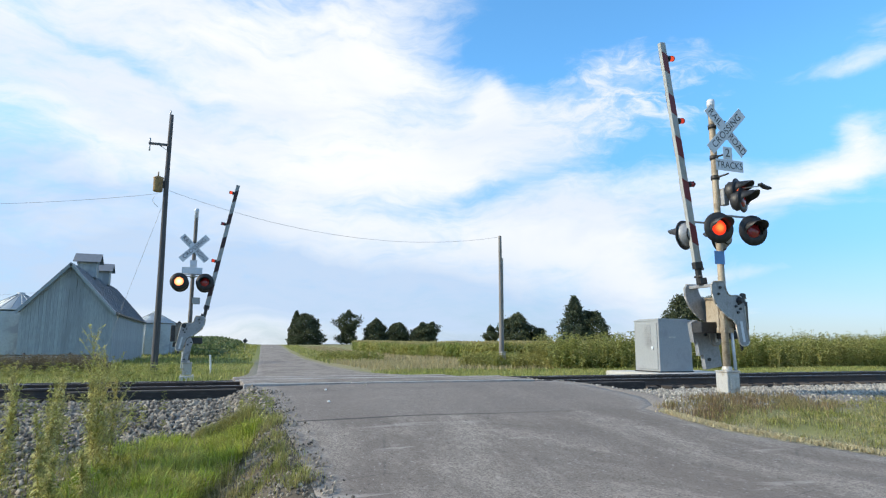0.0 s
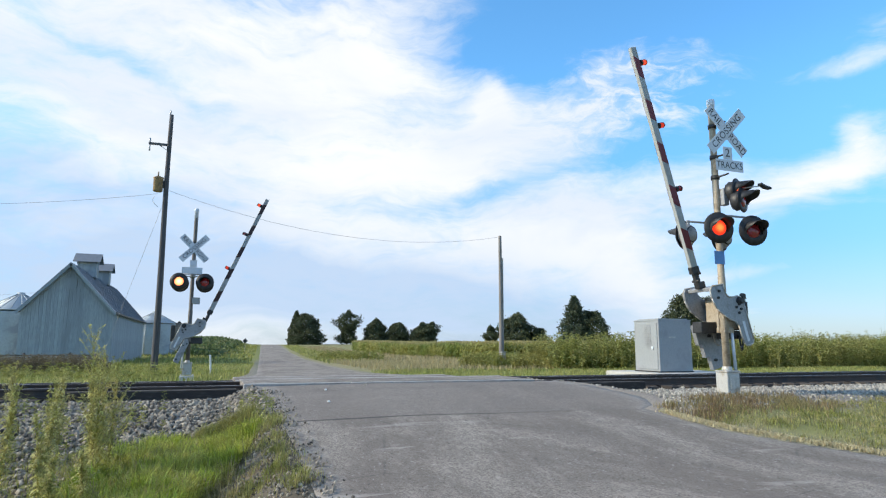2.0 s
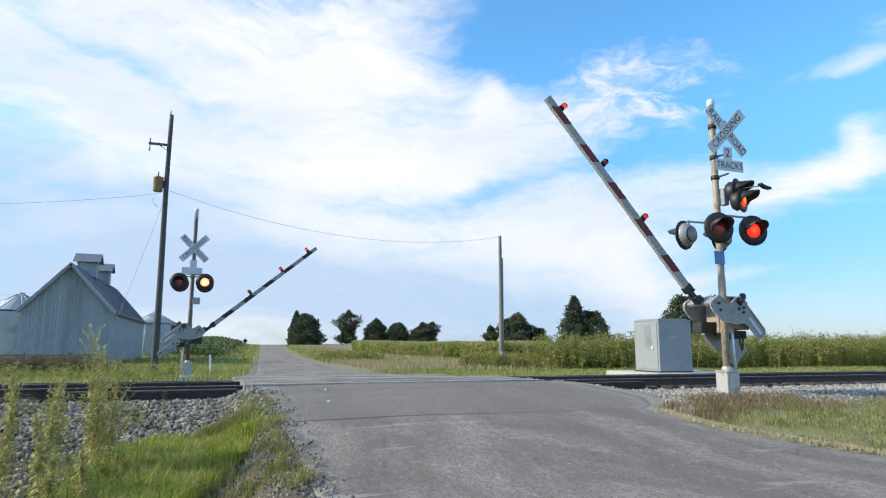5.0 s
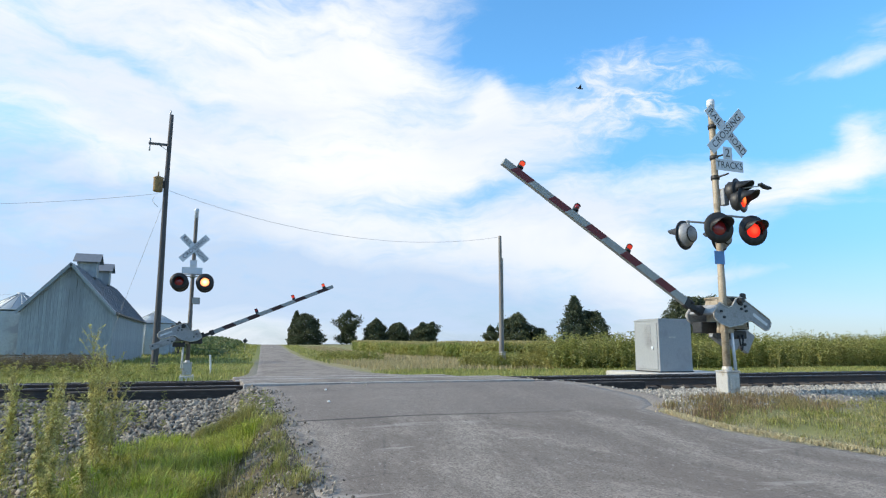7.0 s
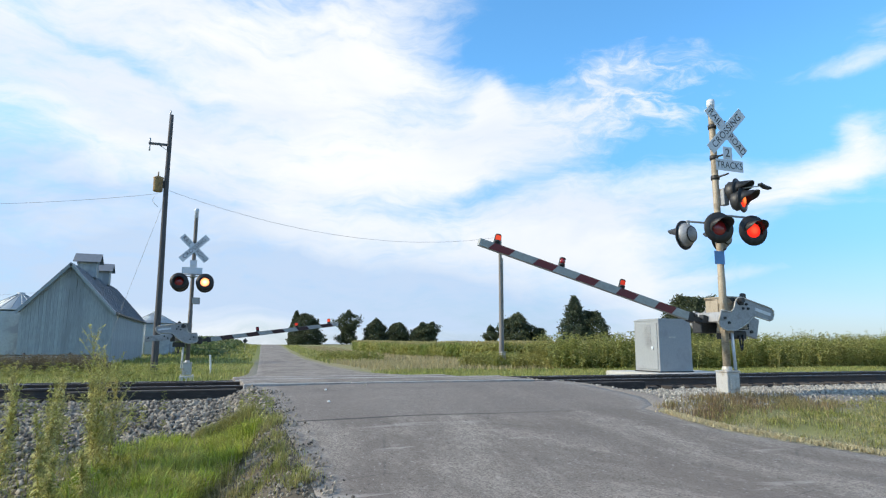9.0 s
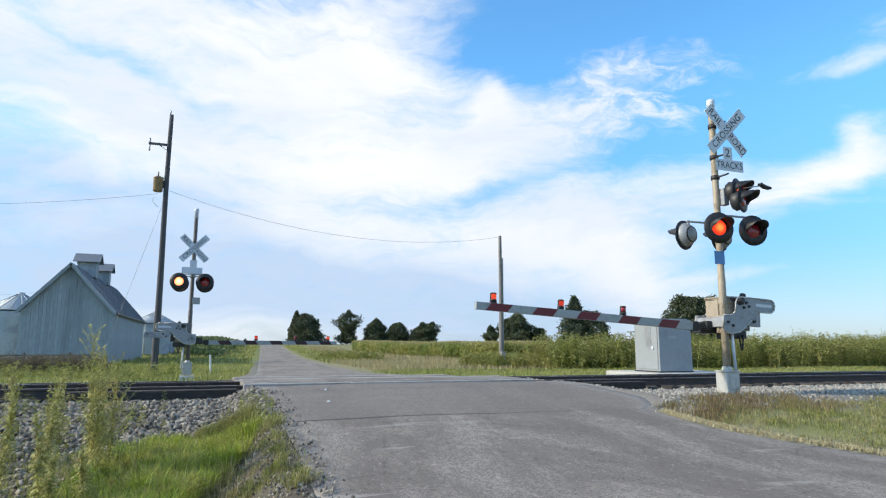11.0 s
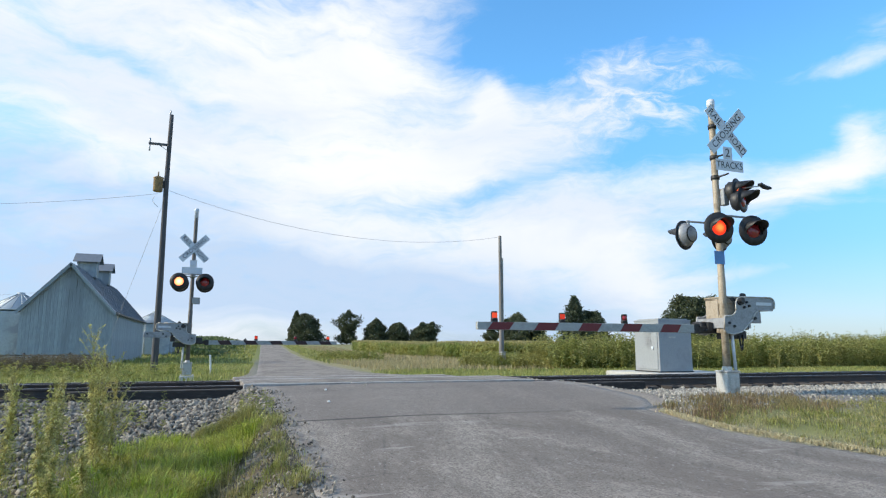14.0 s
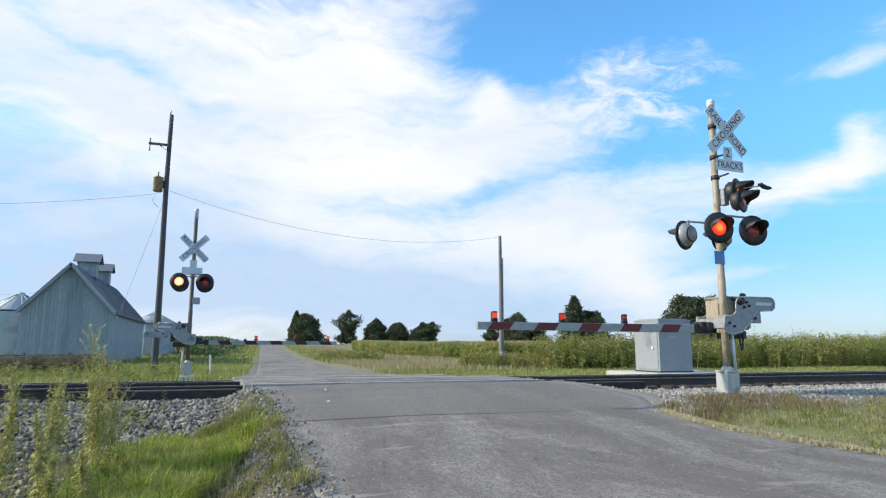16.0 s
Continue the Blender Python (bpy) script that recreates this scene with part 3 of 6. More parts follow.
def build_road():
    ys = axis_steps((-60, 3, 30), (3, 9.2, 34), (9.2, 9.7, 26), (9.7, 24, 76), (24, 60, 60), (60, 200, 70), (200, 330, 20))
    us = np.linspace(-1, 1, 25)
    Y, U = np.meshgrid(ys, us, indexing="ij")
    edge = np.abs(U) > 0.99
    H = road_half(Y) + 0.06 * rough(U * 3, Y, 2.2) * edge + (0.5 * ease(Y, 20.5, 23) * (1 - ease(Y, 24, 34)) + road_right(Y)) * (U > 0)
    X = road_mid(Y) + U * H
    Z = np.interp(Y, ROAD_Y, ROAD_Z) + 0.012 - 0.035 * U * U + 0.004 * rough(X, Y, 1.1)
    n = len(us)
    top = np.stack([X, Y, Z], -1).reshape(-1, 3)
    low = top - np.array([0, 0, 0.14])
    m = len(top)
    faces = [(j * n + i, j * n + i + 1, (j + 1) * n + i + 1, (j + 1) * n + i) for j in range(len(ys) - 1) for i in range(n - 1)]
    for j in range(len(ys) - 1):
        for i in (0, n - 1):
            a, b = j * n + i, (j + 1) * n + i
            faces.append((a, b, b + m, a + m) if i == 0 else (b, a, a + m, b + m))
    ob = soup("road", np.concatenate([top, low]), faces, ASPHALT, smooth=True)
    w = 0.18 * rough(X, Y, 0.8)
    new_part = ease(Y + w * 0.25, 9.42, 9.47) * (1 - ease(Y, 22, 24))
    worn = ease(np.abs(U), 0.86, 1.0) * 0.8
    seam = np.exp(-((Y - 9.45 + w * 0.25) / 0.035) ** 2) + 0.2 * np.exp(-((Y - 12.6 + w * 0.2) / 0.12) ** 2)
    seam = seam * (1 - 0.75 * ease(X, 3.2, 6.0))
    cols = np.stack([new_part, worn, seam], -1).reshape(-1, 3)
    mesh_colors(ob.data, "patch", np.concatenate([cols, cols]))
    return tagged(ob, "worn grey asphalt country road over the tracks", "road", kind="structure")


ground = build_ground()
road = build_road()
RAIL_OUT = [(-0.07, -0.178), (0.07, -0.178), (0.07, -0.165), (0.012, -0.148), (0.009, -0.05), (0.036, -0.04), (0.036, -0.008), (0.028, 0), (-0.028, 0), (-0.036, -0.008), (-0.036, -0.04), (-0.009, -0.05), (-0.012, -0.148), (-0.07, -0.165)]


def railway_track(y, z, label):
    tr = thing("railway_track", Matrix.Translation((0, y, z)), label, "railway track", "tracks at the crossing")
    for s in (-0.753, 0.753):
        bm = bmesh.new()
        ends = []
        for x in np.linspace(-90, 160, 60):
            ends.append([bm.verts.new((x, s + a, b)) for a, b in RAIL_OUT])
        k = len(RAIL_OUT)
        for p, q in zip(ends, ends[1:]):
            for i in range(k):
                f = bm.faces.new((p[i], q[i], q[(i + 1) % k], p[(i + 1) % k]))
                f.material_index = 1 if i == 7 else 0
        bm.faces.new(ends[0])
        bm.faces.new(ends[-1][::-1])
        bmesh.ops.recalc_face_normals(bm, faces=bm.faces)
        part("rail", bm, (RAIL, RAILTOP), tr, "rust-brown rail with a shiny worn head")
    bm = bmesh.new()
    box(bm, (0, 0, 0), (0.22, 2.6, 0.17))
    soften(bm, 0.012, 1)
    first = part("sleeper", bm, TIE, tr)
    spots = [x for x in np.arange(-30, 45, 0.52) if not 0.3 < x < 7.7]
    for i, x in enumerate(spots):
        ob = first
        if i:
            ob = new("sleeper", first.data)
            ob.parent = tr
        ob.matrix_basis = pose(x + random.uniform(-0.03, 0.03), random.uniform(-0.05, 0.05), -0.268 + random.uniform(-0.01, 0.01), 0, random.uniform(-1, 1), random.uniform(-1.5, 1.5))
    return tr


for hx, hl in ((-1.05, 3.2), (8.9, 2.6)):
    bm = bmesh.new()
    box(bm, (0, 0, 0), (hl, 0.24, 0.26))
    soften(bm, 0.015, 1)
    tagged(part("header_timber", bm, TIE, None, "", pose(hx, 13.42, -0.17)), "dark creosoted header timber beside the rail", "timber", "timbers beside the rail")
railway_track(14.6, 0.0, "near railway track on timber sleepers in stone ballast")
railway_track(18.9, -0.20, "second railway track beyond the first, slightly lower")


def crossing_panels(y, z):
    """Timber and rubber crossing surface between and beside the rails."""
    cp = thing("crossing_surface", Matrix.Translation((3.98, y, z)), "worn grey concrete crossing panels laid between the rails", "crossing panel", "panels of the crossing")
    for cy, wy in ((0.0, 1.30), (-0.91, 0.18), (0.91, 0.18)):
        for k in range(3):
            bm = bmesh.new()
            box(bm, (-2.2 + k * 2.2, cy, -0.04), (2.185, wy, 0.11))
            soften(bm, 0.012, 1)
            part("panel", bm, PANEL if cy else ASPHALT, cp)
    return cp


crossing_panels(14.6, 0.022)
crossing_panels(18.9, -0.135)


# ---- crossing signals with gates ----
def plate_sign(name, w, h, parent, at, mat, label=""):
    bm = bmesh.new()
    box(bm, (0, 0, 0), (w, 0.004, h))
    soften(bm, 0.0015, 1)
    return part(name, bm, mat, parent, label, at)


FLIP = Matrix.Rotation(math.pi, 4, "Z")
UPRIGHT = Matrix.Rotation(math.pi / 2, 4, "X")


def flasher(sig, x, y, z, turn, lit, lamps, size=1.0, phase=0, back=CAST):
    """A round flashing-light unit; its face looks along local -y."""
    at = pose(x, y, z, 0, 0, turn)
    ax = Matrix.Rotation(math.pi / 2, 4, "X") @ Matrix.Diagonal((1, 1, -1, 1))
    bm = bmesh.new()
    r = 0.30 if size == 1.0 else 0.25
    lathe(bm, [(0.168, -0.012), (r, -0.006), (r, 0.006), (0.20, 0.008), (0.168, -0.002)], 36, 0, ax)
    unit = part("flasher", bm, BLACK, sig, "round black background disc of a flashing light", at)
    bm = bmesh.new()
    lathe(bm, [(0.165, -0.01), (0.165, 0.18), (0.001, 0.18)], 28, 1, ax)
    lathe(bm, [(0.245 if size == 1.0 else 0.2, 0.012), (0.235 if size == 1.0 else 0.19, 0.06), (0.20, 0.13), (0.12, 0.20), (0.04, 0.215), (0.001, 0.216)], 28, 0, ax)
    part("housing", bm, (back, BLACK), unit, "dull silver rounded lamp housing")
    bm = bmesh.new()
    outer, inner = [], []
    reach = 0.30 if size == 1.0 else 0.29
    for i in range(19):
        a = radians(-25 + 230 * i / 18)
        top = max(0.0, math.sin(a))
        for ring, rr in ((outer, 0.185), (inner, 0.178)):
            lo = bm.verts.new((rr * math.cos(a), -0.006, rr * math.sin(a)))
            hi = bm.verts.new((rr * math.cos(a), -0.03 - reach * (0.10 + 0.90 * top ** 0.4), rr * math.sin(a) - 0.03 * top))
            ring.append((lo, hi))
    for ring in (outer, inner):
        for p, q in zip(ring, ring[1:]):
            bm.faces.new((p[0], q[0], q[1], p[1])).smooth = True
    for i in range(18):
        bm.faces.new((outer[i][1], outer[i + 1][1], inner[i + 1][1], inner[i][1]))
    bmesh.ops.recalc_face_normals(bm, faces=bm.faces)
    part("hood", bm, BLACK, unit)
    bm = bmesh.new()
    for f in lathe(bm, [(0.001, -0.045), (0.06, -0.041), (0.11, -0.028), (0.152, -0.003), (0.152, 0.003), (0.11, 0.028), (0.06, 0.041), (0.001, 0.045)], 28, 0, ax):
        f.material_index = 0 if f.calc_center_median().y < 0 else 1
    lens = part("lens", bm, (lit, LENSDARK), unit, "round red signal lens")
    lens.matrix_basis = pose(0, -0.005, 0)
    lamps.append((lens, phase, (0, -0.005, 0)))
    return unit


def gate_arm(sig, radii, drop, lit, tip_lit, lamps, order, white, red, heavy):
    arm_end = radii[0] + 0.33
    zb = drop - 0.165
    bm = bmesh.new()
    start = 0.80
    vs = []
    for x, hh in ((-start, 0.080), (-arm_end, 0.066)):
        vs.append([bm.verts.new((x, y, zb + z * hh)) for y, z in ((-0.045, -1), (0.045, -1), (0.045, 1), (-0.045, 1))])
    for i in range(4):
        bm.faces.new((vs[0][i], vs[0][(i + 1) % 4], vs[1][(i + 1) % 4], vs[1][i]))
    bm.faces.new(vs[0])
    bm.faces.new(vs[1][::-1])
    bmesh.ops.recalc_face_normals(bm, faces=bm.faces)
    soften(bm, 0.006, 1)
    arm = part("gate_arm", bm, white, sig, "long red and white striped gate arm with three lamps")
    x = arm_end - 0.18
    while x > start + 0.3:
        bm = bmesh.new()
        lean, long = 0.10, 0.41
        hh = 0.080 - 0.014 * (x - start) / (arm_end - start) - 0.002
        for side in (-0.048, 0.045):
            prism(bm, [(-x, zb - hh), (-x + long, zb - hh), (-x + long + lean, zb + hh), (-x + lean, zb + hh)], side, side + 0.003)
        part("red_band", bm, red, arm)
        x -= 0.893
    for k, r in enumerate(radii):
        bm = bmesh.new()
        box(bm, (-r, 0, zb + 0.09), (0.11, 0.06, 0.05))
        tube(bm, (-r, 0, zb + 0.10), (-r, 0, zb + 0.135), 0.055, 0.062, 14)
        tube(bm, (-r, 0, zb + 0.225), (-r, 0, zb + 0.25), 0.06, 0.045, 14)
        box(bm, (-r - 0.052, 0, zb + 0.18), (0.012, 0.035, 0.10))
        part("lamp_base", bm, BLACK, arm)
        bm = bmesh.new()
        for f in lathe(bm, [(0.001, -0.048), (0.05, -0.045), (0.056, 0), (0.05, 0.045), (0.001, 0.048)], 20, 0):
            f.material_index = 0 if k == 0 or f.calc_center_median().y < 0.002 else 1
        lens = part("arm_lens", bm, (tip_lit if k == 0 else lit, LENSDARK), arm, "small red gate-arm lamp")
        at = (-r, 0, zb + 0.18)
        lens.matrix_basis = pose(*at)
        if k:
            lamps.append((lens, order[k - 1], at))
    # two side arms on the shaft, joined by a cross bar that carries the gate arm
    side = [(-0.40, -0.31), (-0.43, -0.57), (-0.36, -0.64), (-0.20, -0.655), (0.01, -0.60), (0.15, -0.49), (0.28, -0.37), (0.36, -0.24), (0.44, -0.195), (0.80, -0.18), (0.86, -0.13), (0.88, -0.05),
            (0.86, 0.03), (0.80, 0.07), (0.62, 0.075), (0.02, 0.07), (-0.06, 0.04), (-0.105, -0.04), (-0.11, -0.20), (-0.16, -0.27), (-0.24, -0.30)]
    slot = [(0.40, -0.085), (0.80, -0.085), (0.80, -0.025), (0.40, -0.025)]
    # behind the far mast only a slim bar of weights hangs below the slot
    weight = [(0.42, -0.23), (1.22, -0.23), (1.24, -0.42), (0.50, -0.44), (0.36, -0.34)] if not heavy else [(0.50, 0.02), (1.30, 0.02), (1.31, -0.40), (1.02, -0.40), (1.02, -0.51), (0.74, -0.51), (0.74, -0.60), (0.34, -0.60), (0.30, -0.45)]
    for y in (-0.36, 0.36):
        s = 1 if y > 0 else -1
        bm = bmesh.new()
        prism(bm, side, y - 0.016, y + 0.016)
        soften(bm, 0.006, 1)
        plate = part("side_arm", bm, CAST, arm, "cast grey support arm with a long slot")
        # no opening is cut: a white plate stands for the light through the slot
        bm = bmesh.new()
        prism(bm, slot, y - 0.019, y + 0.019)
        part("slot", bm, SIGNWHITE, plate, "white plate for the bright view through the slot")
        # raised rim round the plate
        bm = bmesh.new()
        for p, q in zip(side, side[1:] + side[:1]):
            tube(bm, (p[0], y + s * 0.018, p[1]), (q[0], y + s * 0.018, q[1]), 0.014, 0.014, 6)
        part("rim", bm, GALV, plate, "bright worn rim of the support arm")
        for bx, bz in ((0.06, -0.05), (0.16, -0.03), (0.10, -0.13), (0.22, -0.10), (-0.30, -0.44), (-0.18, -0.50)):
            bm = bmesh.new()
            tube(bm, (bx, y + s * 0.014, bz), (bx, y + s * 0.045, bz), 0.028, 0.024, 8)
            part("bolt", bm, DARKSTEEL, plate)
        bm = bmesh.new()
        tube(bm, (0, y + s * 0.012, -0.02), (0, y + s * 0.05, -0.02), 0.075, 0.065, 16)
        part("hub", bm, DARKSTEEL, plate)
    for k in range(3):
        bm = bmesh.new()
        prism(bm, weight, 0.382 + 0.036 * k, 0.414 + 0.036 * k)
        soften(bm, 0.006, 1)
        part("counterweight", bm, CAST, arm, "stepped cast-iron counterweight plate")
    for bx, bz in ((0.62, -0.30), (1.12, -0.30), (0.52, -0.38)):
        bm = bmesh.new()
        tube(bm, (bx, 0.34, bz), (bx, 0.52, bz), 0.032, 0.028, 8)
        part("bolt", bm, DARKSTEEL, arm)
    bm = bmesh.new()
    box(bm, (-0.36, 0, -0.44), (0.07, 0.70, 0.20))
    soften(bm, 0.01, 1)
    part("cross_bar", bm, CAST, arm)
    bm = bmesh.new()
    box(bm, (-0.62, 0, zb), (0.40, 0.08, 0.11))
    box(bm, (-0.78, 0, zb), (0.14, 0.11, 0.19))
    box(bm, (-0.46, 0, zb + 0.04), (0.13, 0.13, 0.17))
    tube(bm, (-0.70, -0.09, zb + 0.05), (-0.70, 0.09, zb + 0.05), 0.03, 0.03, 8)
    tube(bm, (-0.56, -0.09, zb - 0.03), (-0.56, 0.09, zb - 0.03), 0.03, 0.03, 8)
    soften(bm, 0.008, 1)
    part("clamp", bm, DARKSTEEL, arm, "dark bolted clamp holding the gate arm")
    return arm


def crossing_signal(at, label, top, cross_z, cross_x, cross_y, tracks_z, radii, drop, pivot, lit, tip_lit, with_side):
    sig = thing("crossing_signal", at, label, "crossing signal", "signals at the crossing")
    lamps = []
    bm = bmesh.new()
    lathe(bm, [(0.072, 0.25), (0.072, 2.2), (0.066, 2.22), (0.064, top - 0.1), (0.064, top)], 20)
    # only the far mast takes the copy darkened for backlight
    part("mast", bm, TAN if with_side else SHADEDMAST, sig, "tan weathered steel mast" if with_side else "steel mast in a dark tone for its backlit side")
    bm = bmesh.new()
    lathe(bm, [(0.07, top - 0.34), (0.07, top - 0.12), (0.078, top - 0.11), (0.078, top + 0.01), (0.06, top + 0.025), (0.001, top + 0.03)], 20)
    part("mast_cap", bm, SIGNWHITE, sig)
    bm = bmesh.new()
    box(bm, (0, 0, 0.18), (0.30, 0.30, 0.38))
    box(bm, (0, 0, 0.385), (0.33, 0.33, 0.035))
    box(bm, (0.02, -0.155, 0.18), (0.22, 0.02, 0.26))
    tube(bm, (0, 0, 0.39), (0, 0, 0.48), 0.10, 0.085, 14)
    soften(bm, 0.012, 1)
    part("junction_box", bm, GALV, sig, "grey cast junction box at the mast foot")
    bm = bmesh.new()
    box(bm, (0, 0, -0.15), (0.46, 0.46, 0.20))
    tube(bm, (0.2, -0.2, -0.05), (0.2, -0.2, 0.0), 0.025)
    tube(bm, (-0.2, -0.2, -0.05), (-0.2, -0.2, 0.0), 0.025)
    soften(bm, 0.012, 1)
    part("foundation", bm, CONCRETE, sig)
    bm = bmesh.new()
    tube(bm, (0.17, -0.04, 0.36), (0.15, -0.02, 1.16), 0.03, 0.03, 10)
    part("conduit", bm, SIGNWHITE, sig)
    # gate mechanism
    px, py, pz = pivot
    bm = bmesh.new()
    box(bm, (px, py, pz - 0.24), (0.52, 0.56, 0.56))
    box(bm, (px, py, pz + 0.06), (0.56, 0.6, 0.05))
    box(bm, (px, py, pz - 0.53), (0.56, 0.6, 0.04))
    soften(bm, 0.02, 2)
    part("gate_mechanism", bm, TAN if with_side else HOUSING, sig, "dull grey-brown steel gate mechanism housing")
    bm = bmesh.new()
    tube(bm, (px, py - 0.46, pz), (px, py + 0.46, pz), 0.05, 0.05, 14)
    part("main_shaft", bm, DARKSTEEL, sig)
    bm = bmesh.new()
    for dz in (-0.58, -0.32, -0.02):
        box(bm, (px * 0.2, py * 0.2, pz + dz), (0.24, 0.22, 0.10))
    box(bm, (0.02, 0.09, pz - 0.30), (0.20, 0.06, 0.66))
    soften(bm, 0.012, 1)
    part("mast_clamp", bm, TAN, sig)
    for c, s3 in (((px + 0.33, py + 0.05, pz - 0.28), (0.14, 0.46, 0.56)), ((px - 0.42, py + 0.12, pz - 0.52), (0.44, 0.26, 0.22)), ((px + 0.12, py + 0.02, pz - 0.66), (0.40, 0.40, 0.16))):
        bm = bmesh.new()
        box(bm, c, s3)
        soften(bm, 0.015, 1)
        part("buffer_box", bm, DARKSTEEL, sig, "dark steel buffer box beside the housing")
    for dx, dy, dz, rr in ((0.16, -0.30, 0.10, 0.06), (0.16, -0.30, -0.06, 0.06), (-0.12, -0.29, 0.02, 0.05)):
        bm = bmesh.new()
        tube(bm, (px + dx, py + dy + 0.03, pz + dz), (px + dx, py + dy - 0.03, pz + dz), rr, rr * 0.8, 12)
        part("terminal_cap", bm, DARKSTEEL, sig)
    bm = bmesh.new()
    for i in range(8):
        a0, a1 = i / 8, (i + 1) / 8
        tube(bm, (px + 0.2 - 0.1 * a0, py - 0.2, pz - 0.66 - 0.3 * math.sin(a0 * 3.1)), (px + 0.2 - 0.1 * a1, py - 0.2, pz - 0.66 - 0.3 * math.sin(a1 * 3.1)), 0.018, 0.018, 6)
    part("flexible_cable", bm, BLACK, sig)
    # crossbuck
    for k, turn in enumerate((45, -45)):
        yy = cross_y - 0.012 * (1 - k)
        bm = bmesh.new()
        box(bm, (0, 0, 0), (1.22, 0.008, 0.23))
        soften(bm, 0.003, 1)
        place = pose(cross_x, yy, cross_z, 0, -turn if k == 0 else -turn, 0)
        blade = part("crossbuck_blade", bm, SIGNWHITE, sig, "white crossbuck blade with black letters", place)
        for face in (0, 180):
            rz = Matrix.Rotation(radians(face), 4, "Z")
            # read from behind, the two blades change roles
            if (k == 1) == (face == 0):
                letters("RAIL", 0.20, blade, rz @ Matrix.Translation((-0.36, -0.0045, 0)) @ UPRIGHT, wide=0.92)
                letters("ROAD", 0.20, blade, rz @ Matrix.Translation((0.36, -0.0045, 0)) @ UPRIGHT, wide=0.88)
            else:
                letters("CROSSING", 0.20, blade, rz @ Matrix.Translation((0, -0.0045, 0)) @ UPRIGHT, wide=1.0)
    for dz in (-0.16, 0.20, -0.45, tracks_z - 0.16 - cross_z):
        bm = bmesh.new()
        tube(bm, (0, 0, cross_z + dz), (cross_x, cross_y + 0.008, cross_z + dz), 0.022, 0.018, 8)
        lathe(bm, [(0.082, cross_z + dz - 0.04), (0.084, cross_z + dz + 0.04)], 16)
        part("sign_bracket", bm, DARKSTEEL, sig)
    two = plate_sign("number_sign", 0.23, 0.26, sig, pose(cross_x, cross_y, tracks_z + 0.25), SIGNWHITE, "small white sign with the number of tracks")
    letters("2", 0.24, two, Matrix.Translation((0, -0.003, 0)) @ UPRIGHT)
    plate = plate_sign("tracks_sign", 0.68, 0.23, sig, pose(cross_x + 0.03, cross_y - 0.005, tracks_z), SIGNWHITE, "white sign below the crossbuck")
    letters("TRACKS", 0.19, plate, Matrix.Translation((0, -0.003, 0)) @ UPRIGHT, wide=0.9)
    # flashing lights on a cross-arm
    zl = 3.085 if with_side else 3.19
    bm = bmesh.new()
    for y in (-0.36, 0.36):
        tube(bm, (-0.46, y, zl + 0.27), (0.46, y, zl + 0.27), 0.022, 0.022, 10)
        tube(bm, (0, 0, zl + 0.27), (0, y, zl + 0.27), 0.03, 0.03, 10)
        for x in (-0.42, 0.42):
            tube(bm, (x, y, zl + 0.29), (x, y, zl + 0.16), 0.026, 0.03, 10)
    lathe(bm, [(0.09, zl + 0.18), (0.09, zl + 0.36)], 16)
    part("cross_arm", bm, CAST, sig)
    if with_side:
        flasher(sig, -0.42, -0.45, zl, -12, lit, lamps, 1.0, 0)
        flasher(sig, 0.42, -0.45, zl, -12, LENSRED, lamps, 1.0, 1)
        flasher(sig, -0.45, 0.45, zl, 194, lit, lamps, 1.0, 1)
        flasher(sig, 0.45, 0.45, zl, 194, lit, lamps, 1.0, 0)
        bm = bmesh.new()
        tube(bm, (0, 0, 3.80), (0.26, -0.28, 3.78), 0.035, 0.03, 10)
        box(bm, (0.10, -0.10, 3.80), (0.13, 0.13, 0.34))
        soften(bm, 0.01, 1)
        part("side_bracket", bm, CAST, sig)
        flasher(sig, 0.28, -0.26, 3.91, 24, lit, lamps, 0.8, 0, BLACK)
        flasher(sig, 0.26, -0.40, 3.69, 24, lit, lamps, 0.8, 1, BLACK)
        bm = bmesh.new()
        tube(bm, (0.24, -0.26, 3.94), (0.60, -0.54, 3.97), 0.016, 0.014, 8)
        part("sensor_arm", bm, SIGNWHITE, sig)
        bm = bmesh.new()
        prism(bm, [(0.57, 4.03), (0.63, 4.00), (0.83, 3.95), (0.82, 3.91), (0.68, 3.93), (0.55, 3.98)], -0.60, -0.50)
        soften(bm, 0.008, 1)
        part("sensor_hood", bm, BLACK, sig)
        plate_sign("blue_sign", 0.25, 0.26, sig, pose(-0.10, -0.09, 2.575), SIGNBLUE, "small blue notice plate strapped to the mast")
    else:
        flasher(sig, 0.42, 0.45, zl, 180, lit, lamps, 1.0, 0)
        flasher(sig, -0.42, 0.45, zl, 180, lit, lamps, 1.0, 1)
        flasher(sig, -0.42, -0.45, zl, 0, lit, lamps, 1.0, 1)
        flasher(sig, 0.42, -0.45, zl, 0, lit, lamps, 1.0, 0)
        plate_sign("small_plate", 0.26, 0.24, sig, pose(-0.16, 0.09, 2.55), CABINET, "small grey notice plate on the mast")
    # order: which of the two inner arm lamps lights with which phase
    # the far arm gets the sheeting with shade mixed into the colours
    arm = gate_arm(sig, radii, drop, ARMLIT, tip_lit, lamps, (0, 1), *((ARMWHITE, ARMRED) if with_side else (ARMWHITESHADE, ARMREDSHADE)), with_side)
    return sig, arm, lamps


